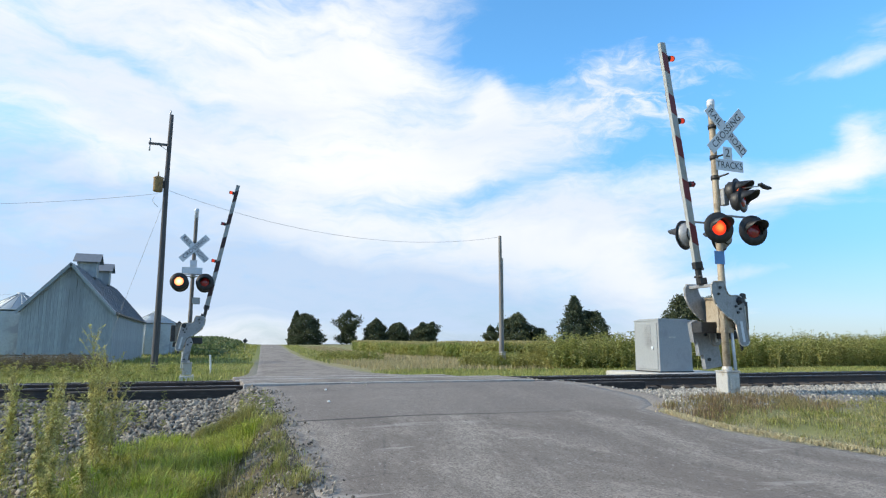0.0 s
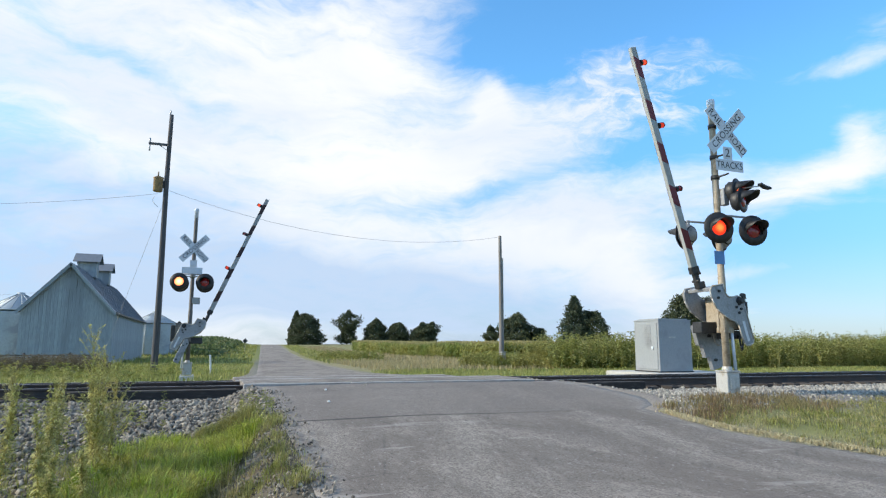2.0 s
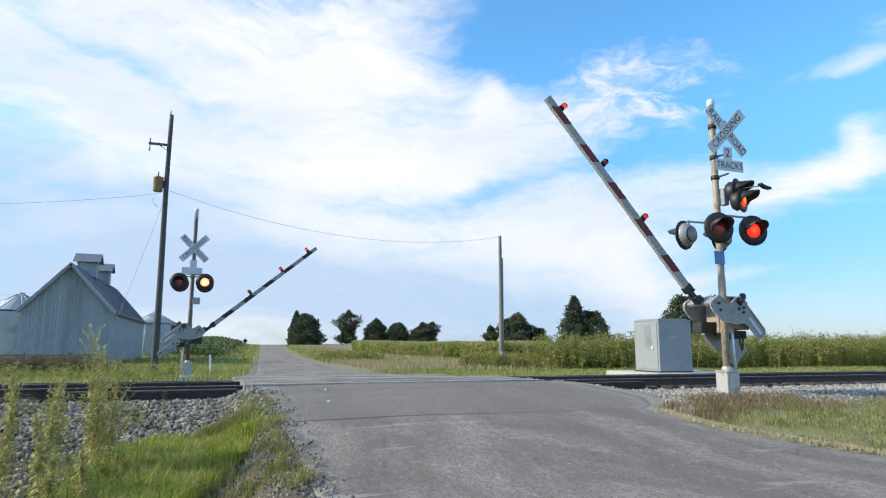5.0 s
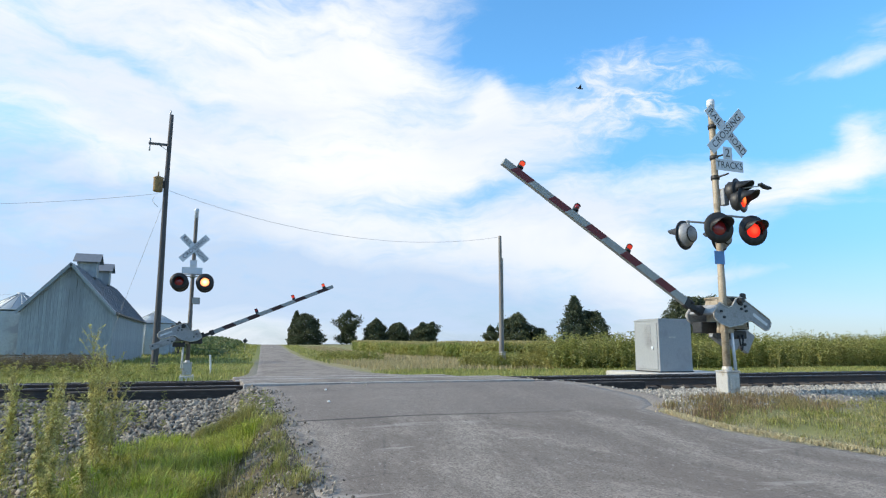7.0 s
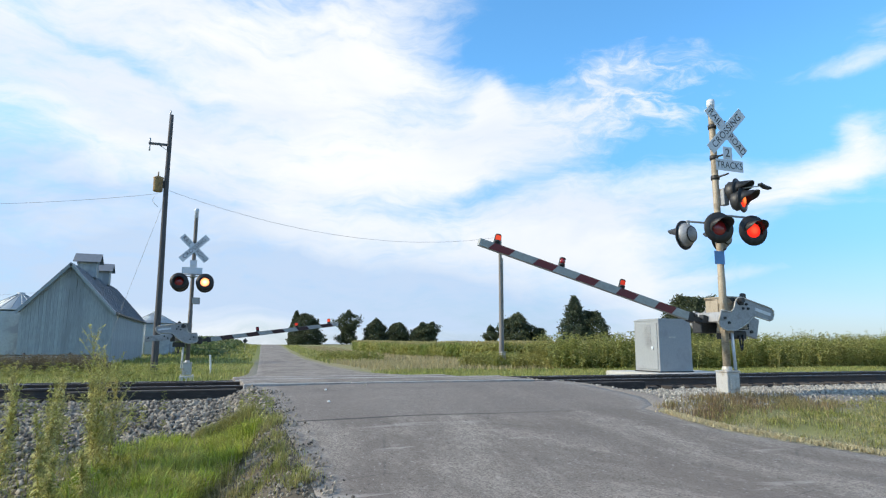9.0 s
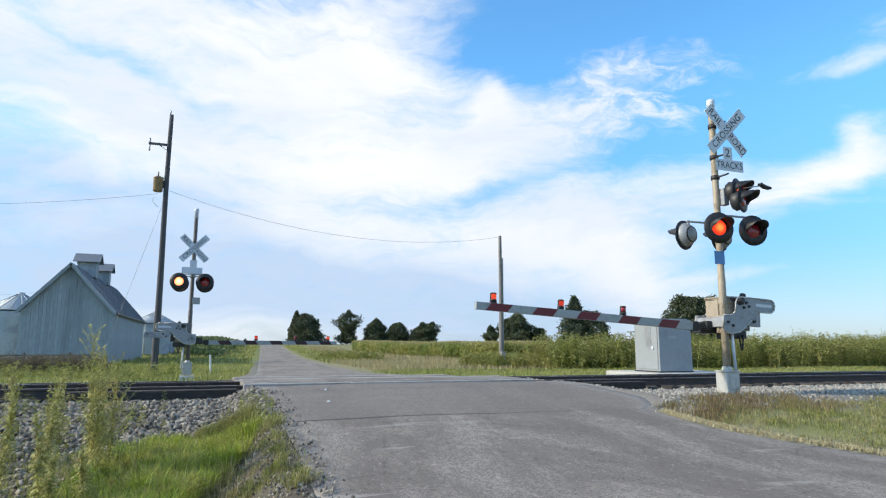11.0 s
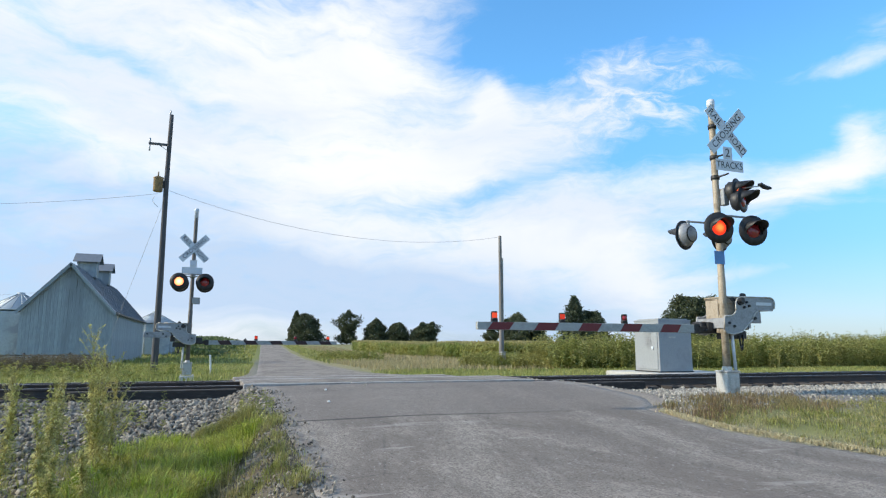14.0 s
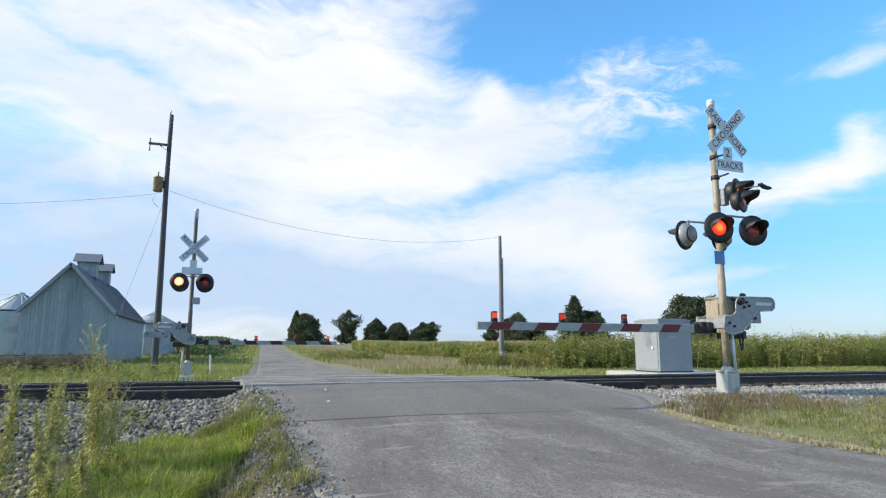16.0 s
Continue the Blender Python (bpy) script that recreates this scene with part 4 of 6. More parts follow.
NEAR_PIVOT, FAR_PIVOT = (0.295, 0.245, 1.745), (0.19, -0.06, 1.68)
near_signal, near_arm, near_lamps = crossing_signal(
    Matrix.Translation((9.375, 9.755, -0.035)), "crossing signal with crossbuck, red flashers and striped gate arm", 5.83, 5.075, 0.0, -0.36, 4.37,
    (5.085, 3.751, 2.425), -0.384, NEAR_PIVOT, LENSLIT, ARMHOT, True)
far_signal, far_arm, far_lamps = crossing_signal(
    Matrix.Translation((-0.70, 24.10, -0.21)) @ FLIP, "crossing signal across the tracks seen from its back, with gate arm", 5.86, 4.42, 0.0, 0.10, 3.62,
    (5.07, 3.86, 2.46), -0.416, FAR_PIVOT, LENSFAR, ARMHOT, False)


# ---- cabinet, poles and wires ----
def signal_cabinet():
    z = -0.41
    slab_bm = bmesh.new()
    box(slab_bm, (0.3, 0, 0.03), (4.2, 3.6, 0.28))
    soften(slab_bm, 0.05, 2)
    slab = part("concrete_pad", slab_bm, CONCRETE, None, "", pose(18.1, 22.2, z))
    tagged(slab, "low pale concrete pad beside the track", "pad")
    cab = thing("signal_cabinet", pose(17.15 + 0.82, 21.4 + 0.8, z + 0.17), "silver painted steel railway signal cabinet on a pad", "cabinet")
    bm = bmesh.new()
    box(bm, (0, 0, 1.06), (1.64, 1.58, 2.06))
    soften(bm, 0.015, 1)
    part("body", bm, CABINET, cab)
    bm = bmesh.new()
    box(bm, (0, 0, 2.11), (1.68, 1.62, 0.07))
    soften(bm, 0.02, 2)
    box(bm, (0, 0, 2.165), (1.45, 1.4, 0.04))
    part("roof", bm, CABINET, cab)
    bm = bmesh.new()
    box(bm, (-0.832, -0.05, 1.06), (0.03, 1.30, 1.88))
    soften(bm, 0.008, 1)
    door = part("door", bm, CABINET, cab)
    bm = bmesh.new()
    box(bm, (-0.86, -0.42, 0.98), (0.05, 0.12, 0.13))
    soften(bm, 0.008, 1)
    part("handle", bm, SIGNWHITE, door, "bright door handle")
    bm = bmesh.new()
    for i in range(16):
        box(bm, (-0.852, -0.12, 1.08 + i * 0.055), (0.02, 0.42, 0.020))
    part("vent_louvre", bm, CAST, door, "dull louvred vent")
    bm = bmesh.new()
    box(bm, (-0.15, -0.793, 1.42), (0.34, 0.006, 0.06))
    part("notice_bar", bm, GALV, cab)
    bm = bmesh.new()
    box(bm, (0, 0, 0.02), (1.70, 1.64, 0.06))
    part("skirt", bm, DARKSTEEL, cab)


signal_cabinet()


def utility_pole(x, y, top, label, dressed):
    z = land_z(x, y)
    up = thing("utility_pole", pose(x, y, z), label, "utility pole", "poles along the road")
    bm = bmesh.new()
    n = 12
    rows = [(0.17 - 0.07 * i / n, top * i / n - 0.3 * (i == 0)) for i in range(n + 1)]
    lathe(bm, rows, 14)
    for v in bm.verts:
        v.co.x += 0.02 * math.sin(v.co.z * 0.5)
    part("shaft", bm, POLEWOOD if dressed else GREYPOLE, up)
    if dressed:
        bm = bmesh.new()
        box(bm, (-0.45, 0, top - 1.62), (1.05, 0.09, 0.11))
        tube(bm, (-0.05, -0.06, top - 1.95), (-0.5, -0.06, top - 1.66), 0.015, 0.015, 6)
        part("crossarm", bm, POLEWOOD, up)
        for dx, dz in ((-0.92, -1.45), (-0.05, 0.12)):
            bm = bmesh.new()
            lathe(bm, [(0.02, -0.14), (0.055, -0.07), (0.03, -0.04), (0.06, 0.0), (0.03, 0.03), (0.05, 0.08), (0.02, 0.12)], 10, 0, Matrix.Translation((dx, 0, top + dz)))
            part("insulator", bm, PORCELAIN, up)
        bm = bmesh.new()
        tube(bm, (-0.92, 0, top - 1.67), (-0.92, 0.0, top - 2.0), 0.03, 0.04, 8)
        part("cutout", bm, PORCELAIN, up)
        bm = bmesh.new()
        ax = Matrix.Translation((-0.40, 0, top - 4.1))
        lathe(bm, [(0.20, 0.0), (0.23, 0.03), (0.23, 0.66), (0.25, 0.68), (0.25, 0.73), (0.14, 0.78), (0.001, 0.79)], 18, 0, ax)
        tube(bm, (-0.42, 0, top - 3.32), (-0.42, 0, top - 3.06), 0.04, 0.03, 8)
        part("transformer", bm, RUST, up, "rust-stained drum transformer")
        bm = bmesh.new()
        box(bm, (-0.16, 0, top - 3.7), (0.2, 0.12, 0.4))
        part("bracket", bm, DARKSTEEL, up)
        bm = bmesh.new()
        for i in range(5):
            a = math.pi * i / 4
            tube(bm, (-0.45 - 0.16 * math.sin(a), 0, top - 4.3 - 0.12 * i), (-0.45 - 0.16 * math.sin(a + 0.78), 0, top - 4.42 - 0.12 * i), 0.012, 0.012, 5)
        part("cable_loop", bm, WIRE, up)
    else:
        bm = bmesh.new()
        box(bm, (0.17, 0.02, top * 0.42), (0.05, 0.08, top * 0.82))
        part("riser_duct", bm, GALV, up, "grey riser duct down the pole")
        bm = bmesh.new()
        box(bm, (0.05, -0.2, 0.9), (0.3, 0.16, 0.5))
        part("meter_box", bm, GALV, up)
    return z


P1, P2 = (-2.5, 34.3), (18.0, 38.2)
utility_pole(*P1, 13.2, "tall weathered wooden utility pole with a small transformer", True)
utility_pole(*P2, 8.85, "shorter wooden utility pole with a riser duct", False)


def wire(name, a, b, sag, label, r=0.009):
    a, b = Vector(a), Vector(b)
    bm = bmesh.new()
    pts = []
    n = 24
    for i in range(n + 1):
        t = i / n
        p = a.lerp(b, t)
        p.z -= sag * 4 * t * (1 - t)
        pts.append(p)
    for p, q in zip(pts, pts[1:]):
        tube(bm, p, q, r, r, 5, 0, False)
    tagged(part(name, bm, WIRE), label, "cable", "overhead wires")


wire("overhead_wire", (P1[0] + 0.12, P1[1], 8.55), (P2[0], P2[1], 8.05), 1.25, "thin service wire sagging between the two poles")
wire("overhead_wire", (P1[0] - 0.4, P1[1], 8.35), (-34, 41.0, 9.6), 1.5, "thin service wire running off beyond the barn")
wire("overhead_wire", (-34, 52, 4.0), (-12.6, 72, 6.3), 0.8, "thin wire running to the barn roof")
wire("guy_wire", (P1[0] - 0.1, P1[1], 7.9), (-6.6, 46, -0.7), 0.0, "taut steel guy wire of the utility pole", 0.008)


# ---- farm buildings ----
def corn_crib():
    x0, x1, y0, y1, base, eave, peak = -13.75, -7.35, 56.6, 81.5, -1.0, 3.42, 7.05
    xm = (x0 + x1) / 2
    barn = thing("barn", pose(0, 0, 0), "faded blue-grey board barn with metal roof and two cupolas", "barn")
    for name, outline_wall in (("gable_wall", True), ("gable_wall", False)):
        y = y0 if outline_wall else y1 - 0.15
        bm = bmesh.new()
        prism(bm, [(x0, base), (x1, base), (x1, eave), (xm, peak), (x0, eave)], y, y + 0.15)
        part(name, bm, BARNWOOD, barn)
    for x in (x0, x1 - 0.15):
        bm = bmesh.new()
        box(bm, (x + 0.075, (y0 + y1) / 2, (base + eave) / 2), (0.15, y1 - y0 - 0.3, eave - base))
        part("side_wall", bm, BARNWOOD, barn)
    # boards stand proud of the walls
    n = 26
    w = (x1 - x0) / n
    for i in range(n):
        xa, xb = x0 + i * w + 0.006, x0 + (i + 1) * w - 0.006

        def roofline(x):
            return eave + (peak - eave) * (1 - abs(x - xm) / (x1 - xm)) - 0.04
        p = random.uniform(0.018, 0.032)
        bm = bmesh.new()
        prism(bm, [(xa, base), (xb, base), (xb, roofline(xb)), (xa, roofline(xa))], y0 - p, y0)
        part("board", bm, BARNWOOD, barn)
    n = 70
    w = (y1 - y0) / n
    first = None
    for i in range(n):
        if first is None:
            bm = bmesh.new()
            box(bm, (0, 0, 0), (0.025, w - 0.012, eave - base))
            ob = first = part("board", bm, BARNWOOD, barn)
        else:
            ob = new("board", first.data)
            ob.parent = barn
        ob.matrix_basis = pose(x1 + 0.0125 + random.uniform(-0.004, 0.004), y0 + (i + 0.5) * w, (base + eave) / 2 - 0.01)
    # roof of standing-seam sheets
    rise, run = peak - eave, x1 - xm
    slope = math.atan2(rise, run)
    length = math.hypot(rise, run) + 0.35
    for s in (-1, 1):
        sheet = None
        k = 28
        ww = (y1 - y0 + 0.7) / k
        for i in range(k):
            if sheet is None:
                bm = bmesh.new()
                box(bm, (length / 2, 0, 0), (length, ww - 0.008, 0.05))
                box(bm, (length / 2, ww / 2 - 0.03, 0.04), (length, 0.04, 0.05))
                ob = sheet = part("roof_sheet", bm, ROOFTIN, barn)
            else:
                ob = new("roof_sheet", sheet.data)
                ob.parent = barn
            turn = Matrix.Rotation(slope, 4, "Y") if s > 0 else Matrix.Rotation(math.pi, 4, "Z") @ Matrix.Rotation(slope, 4, "Y")
            ob.matrix_basis = Matrix.Translation((xm, y0 - 0.35 + (i + 0.5) * ww, peak + 0.06)) @ turn
        for yy in (y0 - 0.36, y1 + 0.34):
            a = Vector((xm, yy, peak - 0.06))
            b = Vector((xm + s * (run + 0.2), yy, eave - 0.06 - 0.2 * rise / run))
            bm = bmesh.new()
            box(bm, (a + b) / 2, (length, 0.04, 0.2), 0, Matrix.Rotation(slope if s > 0 else math.pi - slope, 4, "Y"))
            part("bargeboard", bm, BARNWOOD, barn)
    bm = bmesh.new()
    box(bm, (x1 + 0.25, (y0 + y1) / 2, eave - 0.18), (0.1, y1 - y0 + 0.5, 0.14))
    part("gutter", bm, DARKSTEEL, barn)
    for yc in (63.5, 71.0):
        bm = bmesh.new()
        box(bm, (xm, yc, peak + 0.25), (1.5, 1.3, 1.3))
        cup = part("cupola", bm, BARNWOOD, barn, "small boarded cupola astride the ridge")
        zt = peak + 1.72
        for s in (-1, 1):
            a, b = Vector((xm, yc, zt)), Vector((xm, yc + s * 1.0, zt - 0.82))
            bm = bmesh.new()
            box(bm, (a + b) / 2, (2.15, (b - a).length, 0.05), 0, Matrix.Rotation(-s * math.atan2(0.82, 1.0), 4, "X"))
            part("cupola_roof", bm, ROOFTIN, cup)
        for s in (-1, 1):
            bm = bmesh.new()
            vs = [bm.verts.new((xm + s * 0.76 + dx, yc + dy, peak + dz)) for dx in (0, s * 0.03) for dy, dz in ((-0.65, 0.88), (0.65, 0.88), (0.0, 1.62))]
            bm.faces.new(vs[:3])
            bm.faces.new(vs[3:])
            for i in range(3):
                bm.faces.new((vs[i], vs[(i + 1) % 3], vs[3 + (i + 1) % 3], vs[3 + i]))
            bmesh.ops.recalc_face_normals(bm, faces=bm.faces)
            part("cupola_gable", bm, BARNWOOD, cup)
    # gable hatch under a batten
    bm = bmesh.new()
    box(bm, (xm + 0.1, y0 - 0.05, 5.5), (0.75, 0.03, 0.85))
    part("hatch", bm, BARNWOOD, barn)
    bm = bmesh.new()
    box(bm, (xm, y0 - 0.055, 6.35), (1.5, 0.03, 0.06))
    part("batten", bm, BARNWOOD, barn)


corn_crib()


def grain_bin(x, y, r, eave, top, label):
    z = land_z(x, y)
    gb = thing("grain_bin", pose(x, y, z), label, "grain bin", "steel grain bins by the barn")
    rows = []
    k = 46
    for i in range(k):
        rows.append((r + (0.03 if i % 2 else 0.0), i * (eave - z) / k - 0.1))
    bm = bmesh.new()
    lathe(bm, rows, 40)
    part("drum", bm, BINTIN, gb, "corrugated galvanised drum")
    bm = bmesh.new()
    lathe(bm, [(r + 0.12, eave - z - 0.12), (r + 0.1, eave - z - 0.04), (0.35, top - z - 0.2), (0.33, top - z), (0.001, top - z + 0.03)], 40)
    part("roof", bm, BINTIN, gb)
    bm = bmesh.new()
    for i in range(20):
        a = 2 * math.pi * i / 20
        tube(bm, ((r + 0.1) * math.cos(a), (r + 0.1) * math.sin(a), eave - z - 0.03), (0.36 * math.cos(a), 0.36 * math.sin(a), top - z - 0.18), 0.03, 0.03, 5)
    part("roof_rib", bm, BINTIN, gb)
    for i in range(10):
        a = 2 * math.pi * i / 10
        bm = bmesh.new()
        tube(bm, ((r + 0.04) * math.cos(a), (r + 0.04) * math.sin(a), 0), ((r + 0.04) * math.cos(a), (r + 0.04) * math.sin(a), eave - z - 0.1), 0.03, 0.03, 5)
        part("stiffener", bm, BINTIN, gb)


grain_bin(-17.6, 72.3, 3.0, 4.05, 5.75, "corrugated steel grain bin with a cone roof behind the barn")
grain_bin(-6.9, 90.5, 2.6, 3.55, 5.0, "corrugated steel grain bin beyond the barn")


def fence():
    fe = thing("fence", pose(0, 0, 0), "low sagging wire fence on old dark wooden posts", "fence")
    pts = [(-11.5, 40.5), (-9.4, 40.2), (-7.2, 39.9), (-5.9, 39.7)]
    for x, y in pts:
        bm = bmesh.new()
        z = land_z(x, y)
        tube(bm, (x, y, z - 0.2), (x + 0.03, y, z + 1.05), 0.07, 0.06, 8)
        part("post", bm, POLEWOOD, fe)
    for hgt in (0.45, 0.92):
        for p, q in zip(pts, pts[1:]):
            bm = bmesh.new()
            tube(bm, (*p, land_z(*p) + hgt), (*q, land_z(*q) + hgt), 0.025, 0.025, 5)
            part("rail", bm, DARKSTEEL, fe)


fence()
for mx, my, mh in ((0.12, 33.0, 0.95), (-1.35, 36.5, 1.25)):
    bm = bmesh.new()
    box(bm, (0, 0, mh / 2), (0.09, 0.05, mh))
    soften(bm, 0.015, 1)
    tagged(part("marker_post", bm, MARKER if mh < 1 else GALV, None, "", pose(mx, my, land_z(mx, my), 0, random.uniform(-5, 2), 20)), "slim pale marker post leaning in the verge", "post", "marker posts in the verge")


def road_sign(x, y, h):
    z = land_z(x, y)
    rs = thing("road_sign", pose(x, y, z, 0, 0, 8), "small dark road sign on a thin post by the hill", "road sign")
    bm = bmesh.new()
    tube(bm, (0, 0, -0.2), (0, 0, h), 0.035, 0.035, 6)
    part("post", bm, GALV, rs)
    bm = bmesh.new()
    box(bm, (0, -0.04, h - 0.35), (0.62, 0.01, 0.62), 0, Matrix.Rotation(radians(45), 4, "Y"))
    part("plate", bm, DARKSTEEL, rs)


road_sign(5.6, 113.0, 2.3)


# ---- trees ----
def leaf_quads(centres, size, rng):
    """Small leaf sprays: one bent quad each, turned at random."""
    n = len(centres)
    a = rng.normal(size=(n, 3))
    a /= np.linalg.norm(a, axis=1, keepdims=True)
    b = np.cross(a, rng.normal(size=(n, 3)))
    b /= np.linalg.norm(b, axis=1, keepdims=True) + 1e-9
    s = (size * rng.uniform(0.6, 1.3, n))[:, None]
    v = np.stack([centres - a * s, centres - b * s * 0.55, centres + a * s, centres + b * s * 0.55], 1).reshape(-1, 3)
    f = np.arange(4 * n).reshape(-1, 4)
    return v, f


def tree(x, y, top, radius, kind, label, count=9000, lean=0.0):
    """A tapered trunk, limbs and a crown of small sprays, most of them near its uneven outer skin."""
    rng = np.random.default_rng(int(abs(x) * 13 + abs(y) * 7))
    z = land_z(x, y)
    height = top - z
    tr = thing("tree", pose(x, y, z), label, "tree", "trees along the field edge")
    bm = bmesh.new()
    lathe(bm, [(max(0.03, 0.02 * height * (1 - 0.85 * i / 8)), height * 0.9 * i / 8 - 0.2 * (i == 0)) for i in range(9)], 8)
    trunk = part("trunk", bm, BARK, tr)
    low = {"ragged": 0.05, "conifer": 0.02}.get(kind, 0.0)
    t = rng.random(count) ** 1.15
    a = rng.uniform(0, 2 * math.pi, count)
    ph = rng.uniform(0, 6.28, 6)
    if kind == "conifer":
        prof = (1 - t) ** 0.85 * (0.50 + 0.50 * ((1 - t) * 7.5 % 1.0)) + 0.03
    elif kind == "spire":
        prof = (1 - t) ** 0.55 * np.minimum(1, 0.8 + t)
    elif kind == "ragged":
        prof = np.sqrt(np.clip(1 - (2 * t - 0.95) ** 2, 0.02, 1)) * (0.78 + 0.3 * np.sin(t * 9 + ph[4]))
    else:
        prof = np.clip(1 - t ** 2.6, 0.0, 1) ** 0.62 * np.minimum(1, 0.78 + t * 1.2) + 0.03
    lump = 1 + 0.16 * np.sin(2 * a + 7 * t + ph[0]) + 0.15 * np.sin(3 * a - 14 * t + ph[1]) + 0.13 * np.sin(5 * a + 23 * t + ph[2])
    if kind == "ragged":
        lump = lump + 0.16 * np.sin(3 * a + 13 * t + ph[3])
    rr = radius * 1.08 * prof * lump * rng.uniform(0.25, 1.0, count) ** 0.45
    pts = np.stack([rr * np.cos(a) + lean * height * t, rr * np.sin(a), height * (low + (0.97 - low) * t)], -1)
    pts += rng.normal(size=pts.shape) * 0.05 * radius
    # the top breaks up into separate heads
    heads = 0.10 * height * np.sin(pts[:, 0] * 4.2 / radius + ph[3]) * np.sin(pts[:, 1] * 3.6 / radius + ph[5])
    pts[:, 2] = np.maximum(pts[:, 2] + heads * t * (kind in ("round", "ragged")), 0.15)
    if kind == "ragged":
        # open gaps through the crown
        holes = np.sin(pts[:, 0] * 1.9 + ph[4]) * np.sin(pts[:, 1] * 1.3 + ph[5]) * np.sin(pts[:, 2] * 1.7 + ph[3])
        pts = pts[holes < 0.42]
    for c in pts[::count // 9]:
        bm = bmesh.new()
        tube(bm, (0, 0, max(0.1, c[2] - 0.25 * radius)), tuple(c * 0.9), 0.008 * height, 0.02, 6)
        part("limb", bm, BARK, trunk)
    v, f = leaf_quads(pts, 0.028 * radius + 0.17, rng)
    soup("crown", v, f, NEEDLE if kind == "conifer" else CROWNLEAF, tr)


for row in (
    (25.0, 206.0, 11.7, 2.3, "spire", "tall narrow dark tree by the road at the hill crest", 7000, 0.05),
    (28.4, 203.5, 10.3, 4.5, "round", "broad dark tree by the road at the hill crest", 11000),
    (40.6, 200, 11.3, 4.0, "ragged", "dark ragged tree with a forked crown behind the corn", 8000, 0.04),
    (49.1, 197, 8.5, 3.6, "round", "dark rounded tree behind the corn field"),
    (55.5, 194.5, 7.8, 3.4, "round", "dark rounded tree behind the corn field"),
    (63.0, 191.5, 7.3, 3.6, "round", "dark spreading tree behind the corn field"),
    (65.4, 190.8, 8.3, 2.6, "ragged", "dark open tree crown behind the corn field", 6000),
    (90.6, 181.5, 10.2, 5.2, "round", "broad dark tree behind the corn field", 12000),
    (83.4, 184.3, 6.6, 2.6, "ragged", "small dark tree behind the corn field", 6000),
    (97.5, 179.2, 6.3, 2.5, "round", "small dark tree behind the corn field", 6000),
    (107.6, 174, 16.4, 6.6, "conifer", "tall dark conifer standing above the corn field", 11000),
    (113.2, 172.8, 12.0, 4.6, "round", "dark dense tree beside the tall conifer"),
    (139.8, 161.5, 16.6, 6.4, "round", "large dark flat-topped tree standing alone beyond the field", 13000),
    (145.6, 159.0, 16.8, 6.0, "round", "large dark tree standing alone beyond the field", 13000),
):
    tree(*row)


# ---- stones, grass, weeds and crops ----
def no_road(x, y, gap):
    d = x - road_mid(y)
    return np.abs(d) > road_half(y) + np.where(d > 0, road_right(y), 0) + gap


ICO = np.array([(0, 0, -1), (0.72, -0.53, -0.45), (-0.28, -0.85, -0.45), (-0.89, 0, -0.45), (-0.28, 0.85, -0.45), (0.72, 0.53, -0.45), (0.28, -0.85, 0.45), (-0.72, -0.53, 0.45), (-0.72, 0.53, 0.45), (0.28, 0.85, 0.45), (0.89, 0, 0.45), (0, 0, 1)])
ICO_F = np.array([(0, 1, 2), (1, 0, 5), (0, 2, 3), (0, 3, 4), (0, 4, 5), (1, 5, 10), (2, 1, 6), (3, 2, 7), (4, 3, 8), (5, 4, 9), (1, 10, 6), (2, 6, 7), (3, 7, 8), (4, 8, 9), (5, 9, 10), (6, 10, 11), (7, 6, 11), (8, 7, 11), (9, 8, 11), (10, 9, 11)])


def stones(name, x, y, sizes, mat, label, seed, lift=0.0):
    rng = np.random.default_rng(seed)
    n = len(x)
    s = rng.uniform(sizes[0], sizes[1], n)[:, None]
    stretch = rng.uniform(0.65, 1.25, (n, 3))
    a = rng.uniform(0, 6.28, n)
    v = ICO[None] * rng.uniform(0.75, 1.2, (n, 12, 1)) * stretch[:, None] * s[:, None]
    c, sn = np.cos(a)[:, None], np.sin(a)[:, None]
    vx, vy = v[..., 0] * c - v[..., 1] * sn, v[..., 0] * sn + v[..., 1] * c
    tilt = rng.uniform(-0.7, 0.7, n)[:, None]
    vz = v[..., 2] * np.cos(tilt) + vx * np.sin(tilt)
    pos = np.stack([vx + x[:, None], vy + y[:, None], vz + (land(x, y) + s[:, 0] * 0.35 + lift)[:, None]], -1)
    f = (ICO_F[None] + (np.arange(n) * 12)[:, None, None]).reshape(-1, 3)
    ob = soup(name, pos.reshape(-1, 3), f, mat)
    return tagged(ob, label, "gravel", kind="stuff")


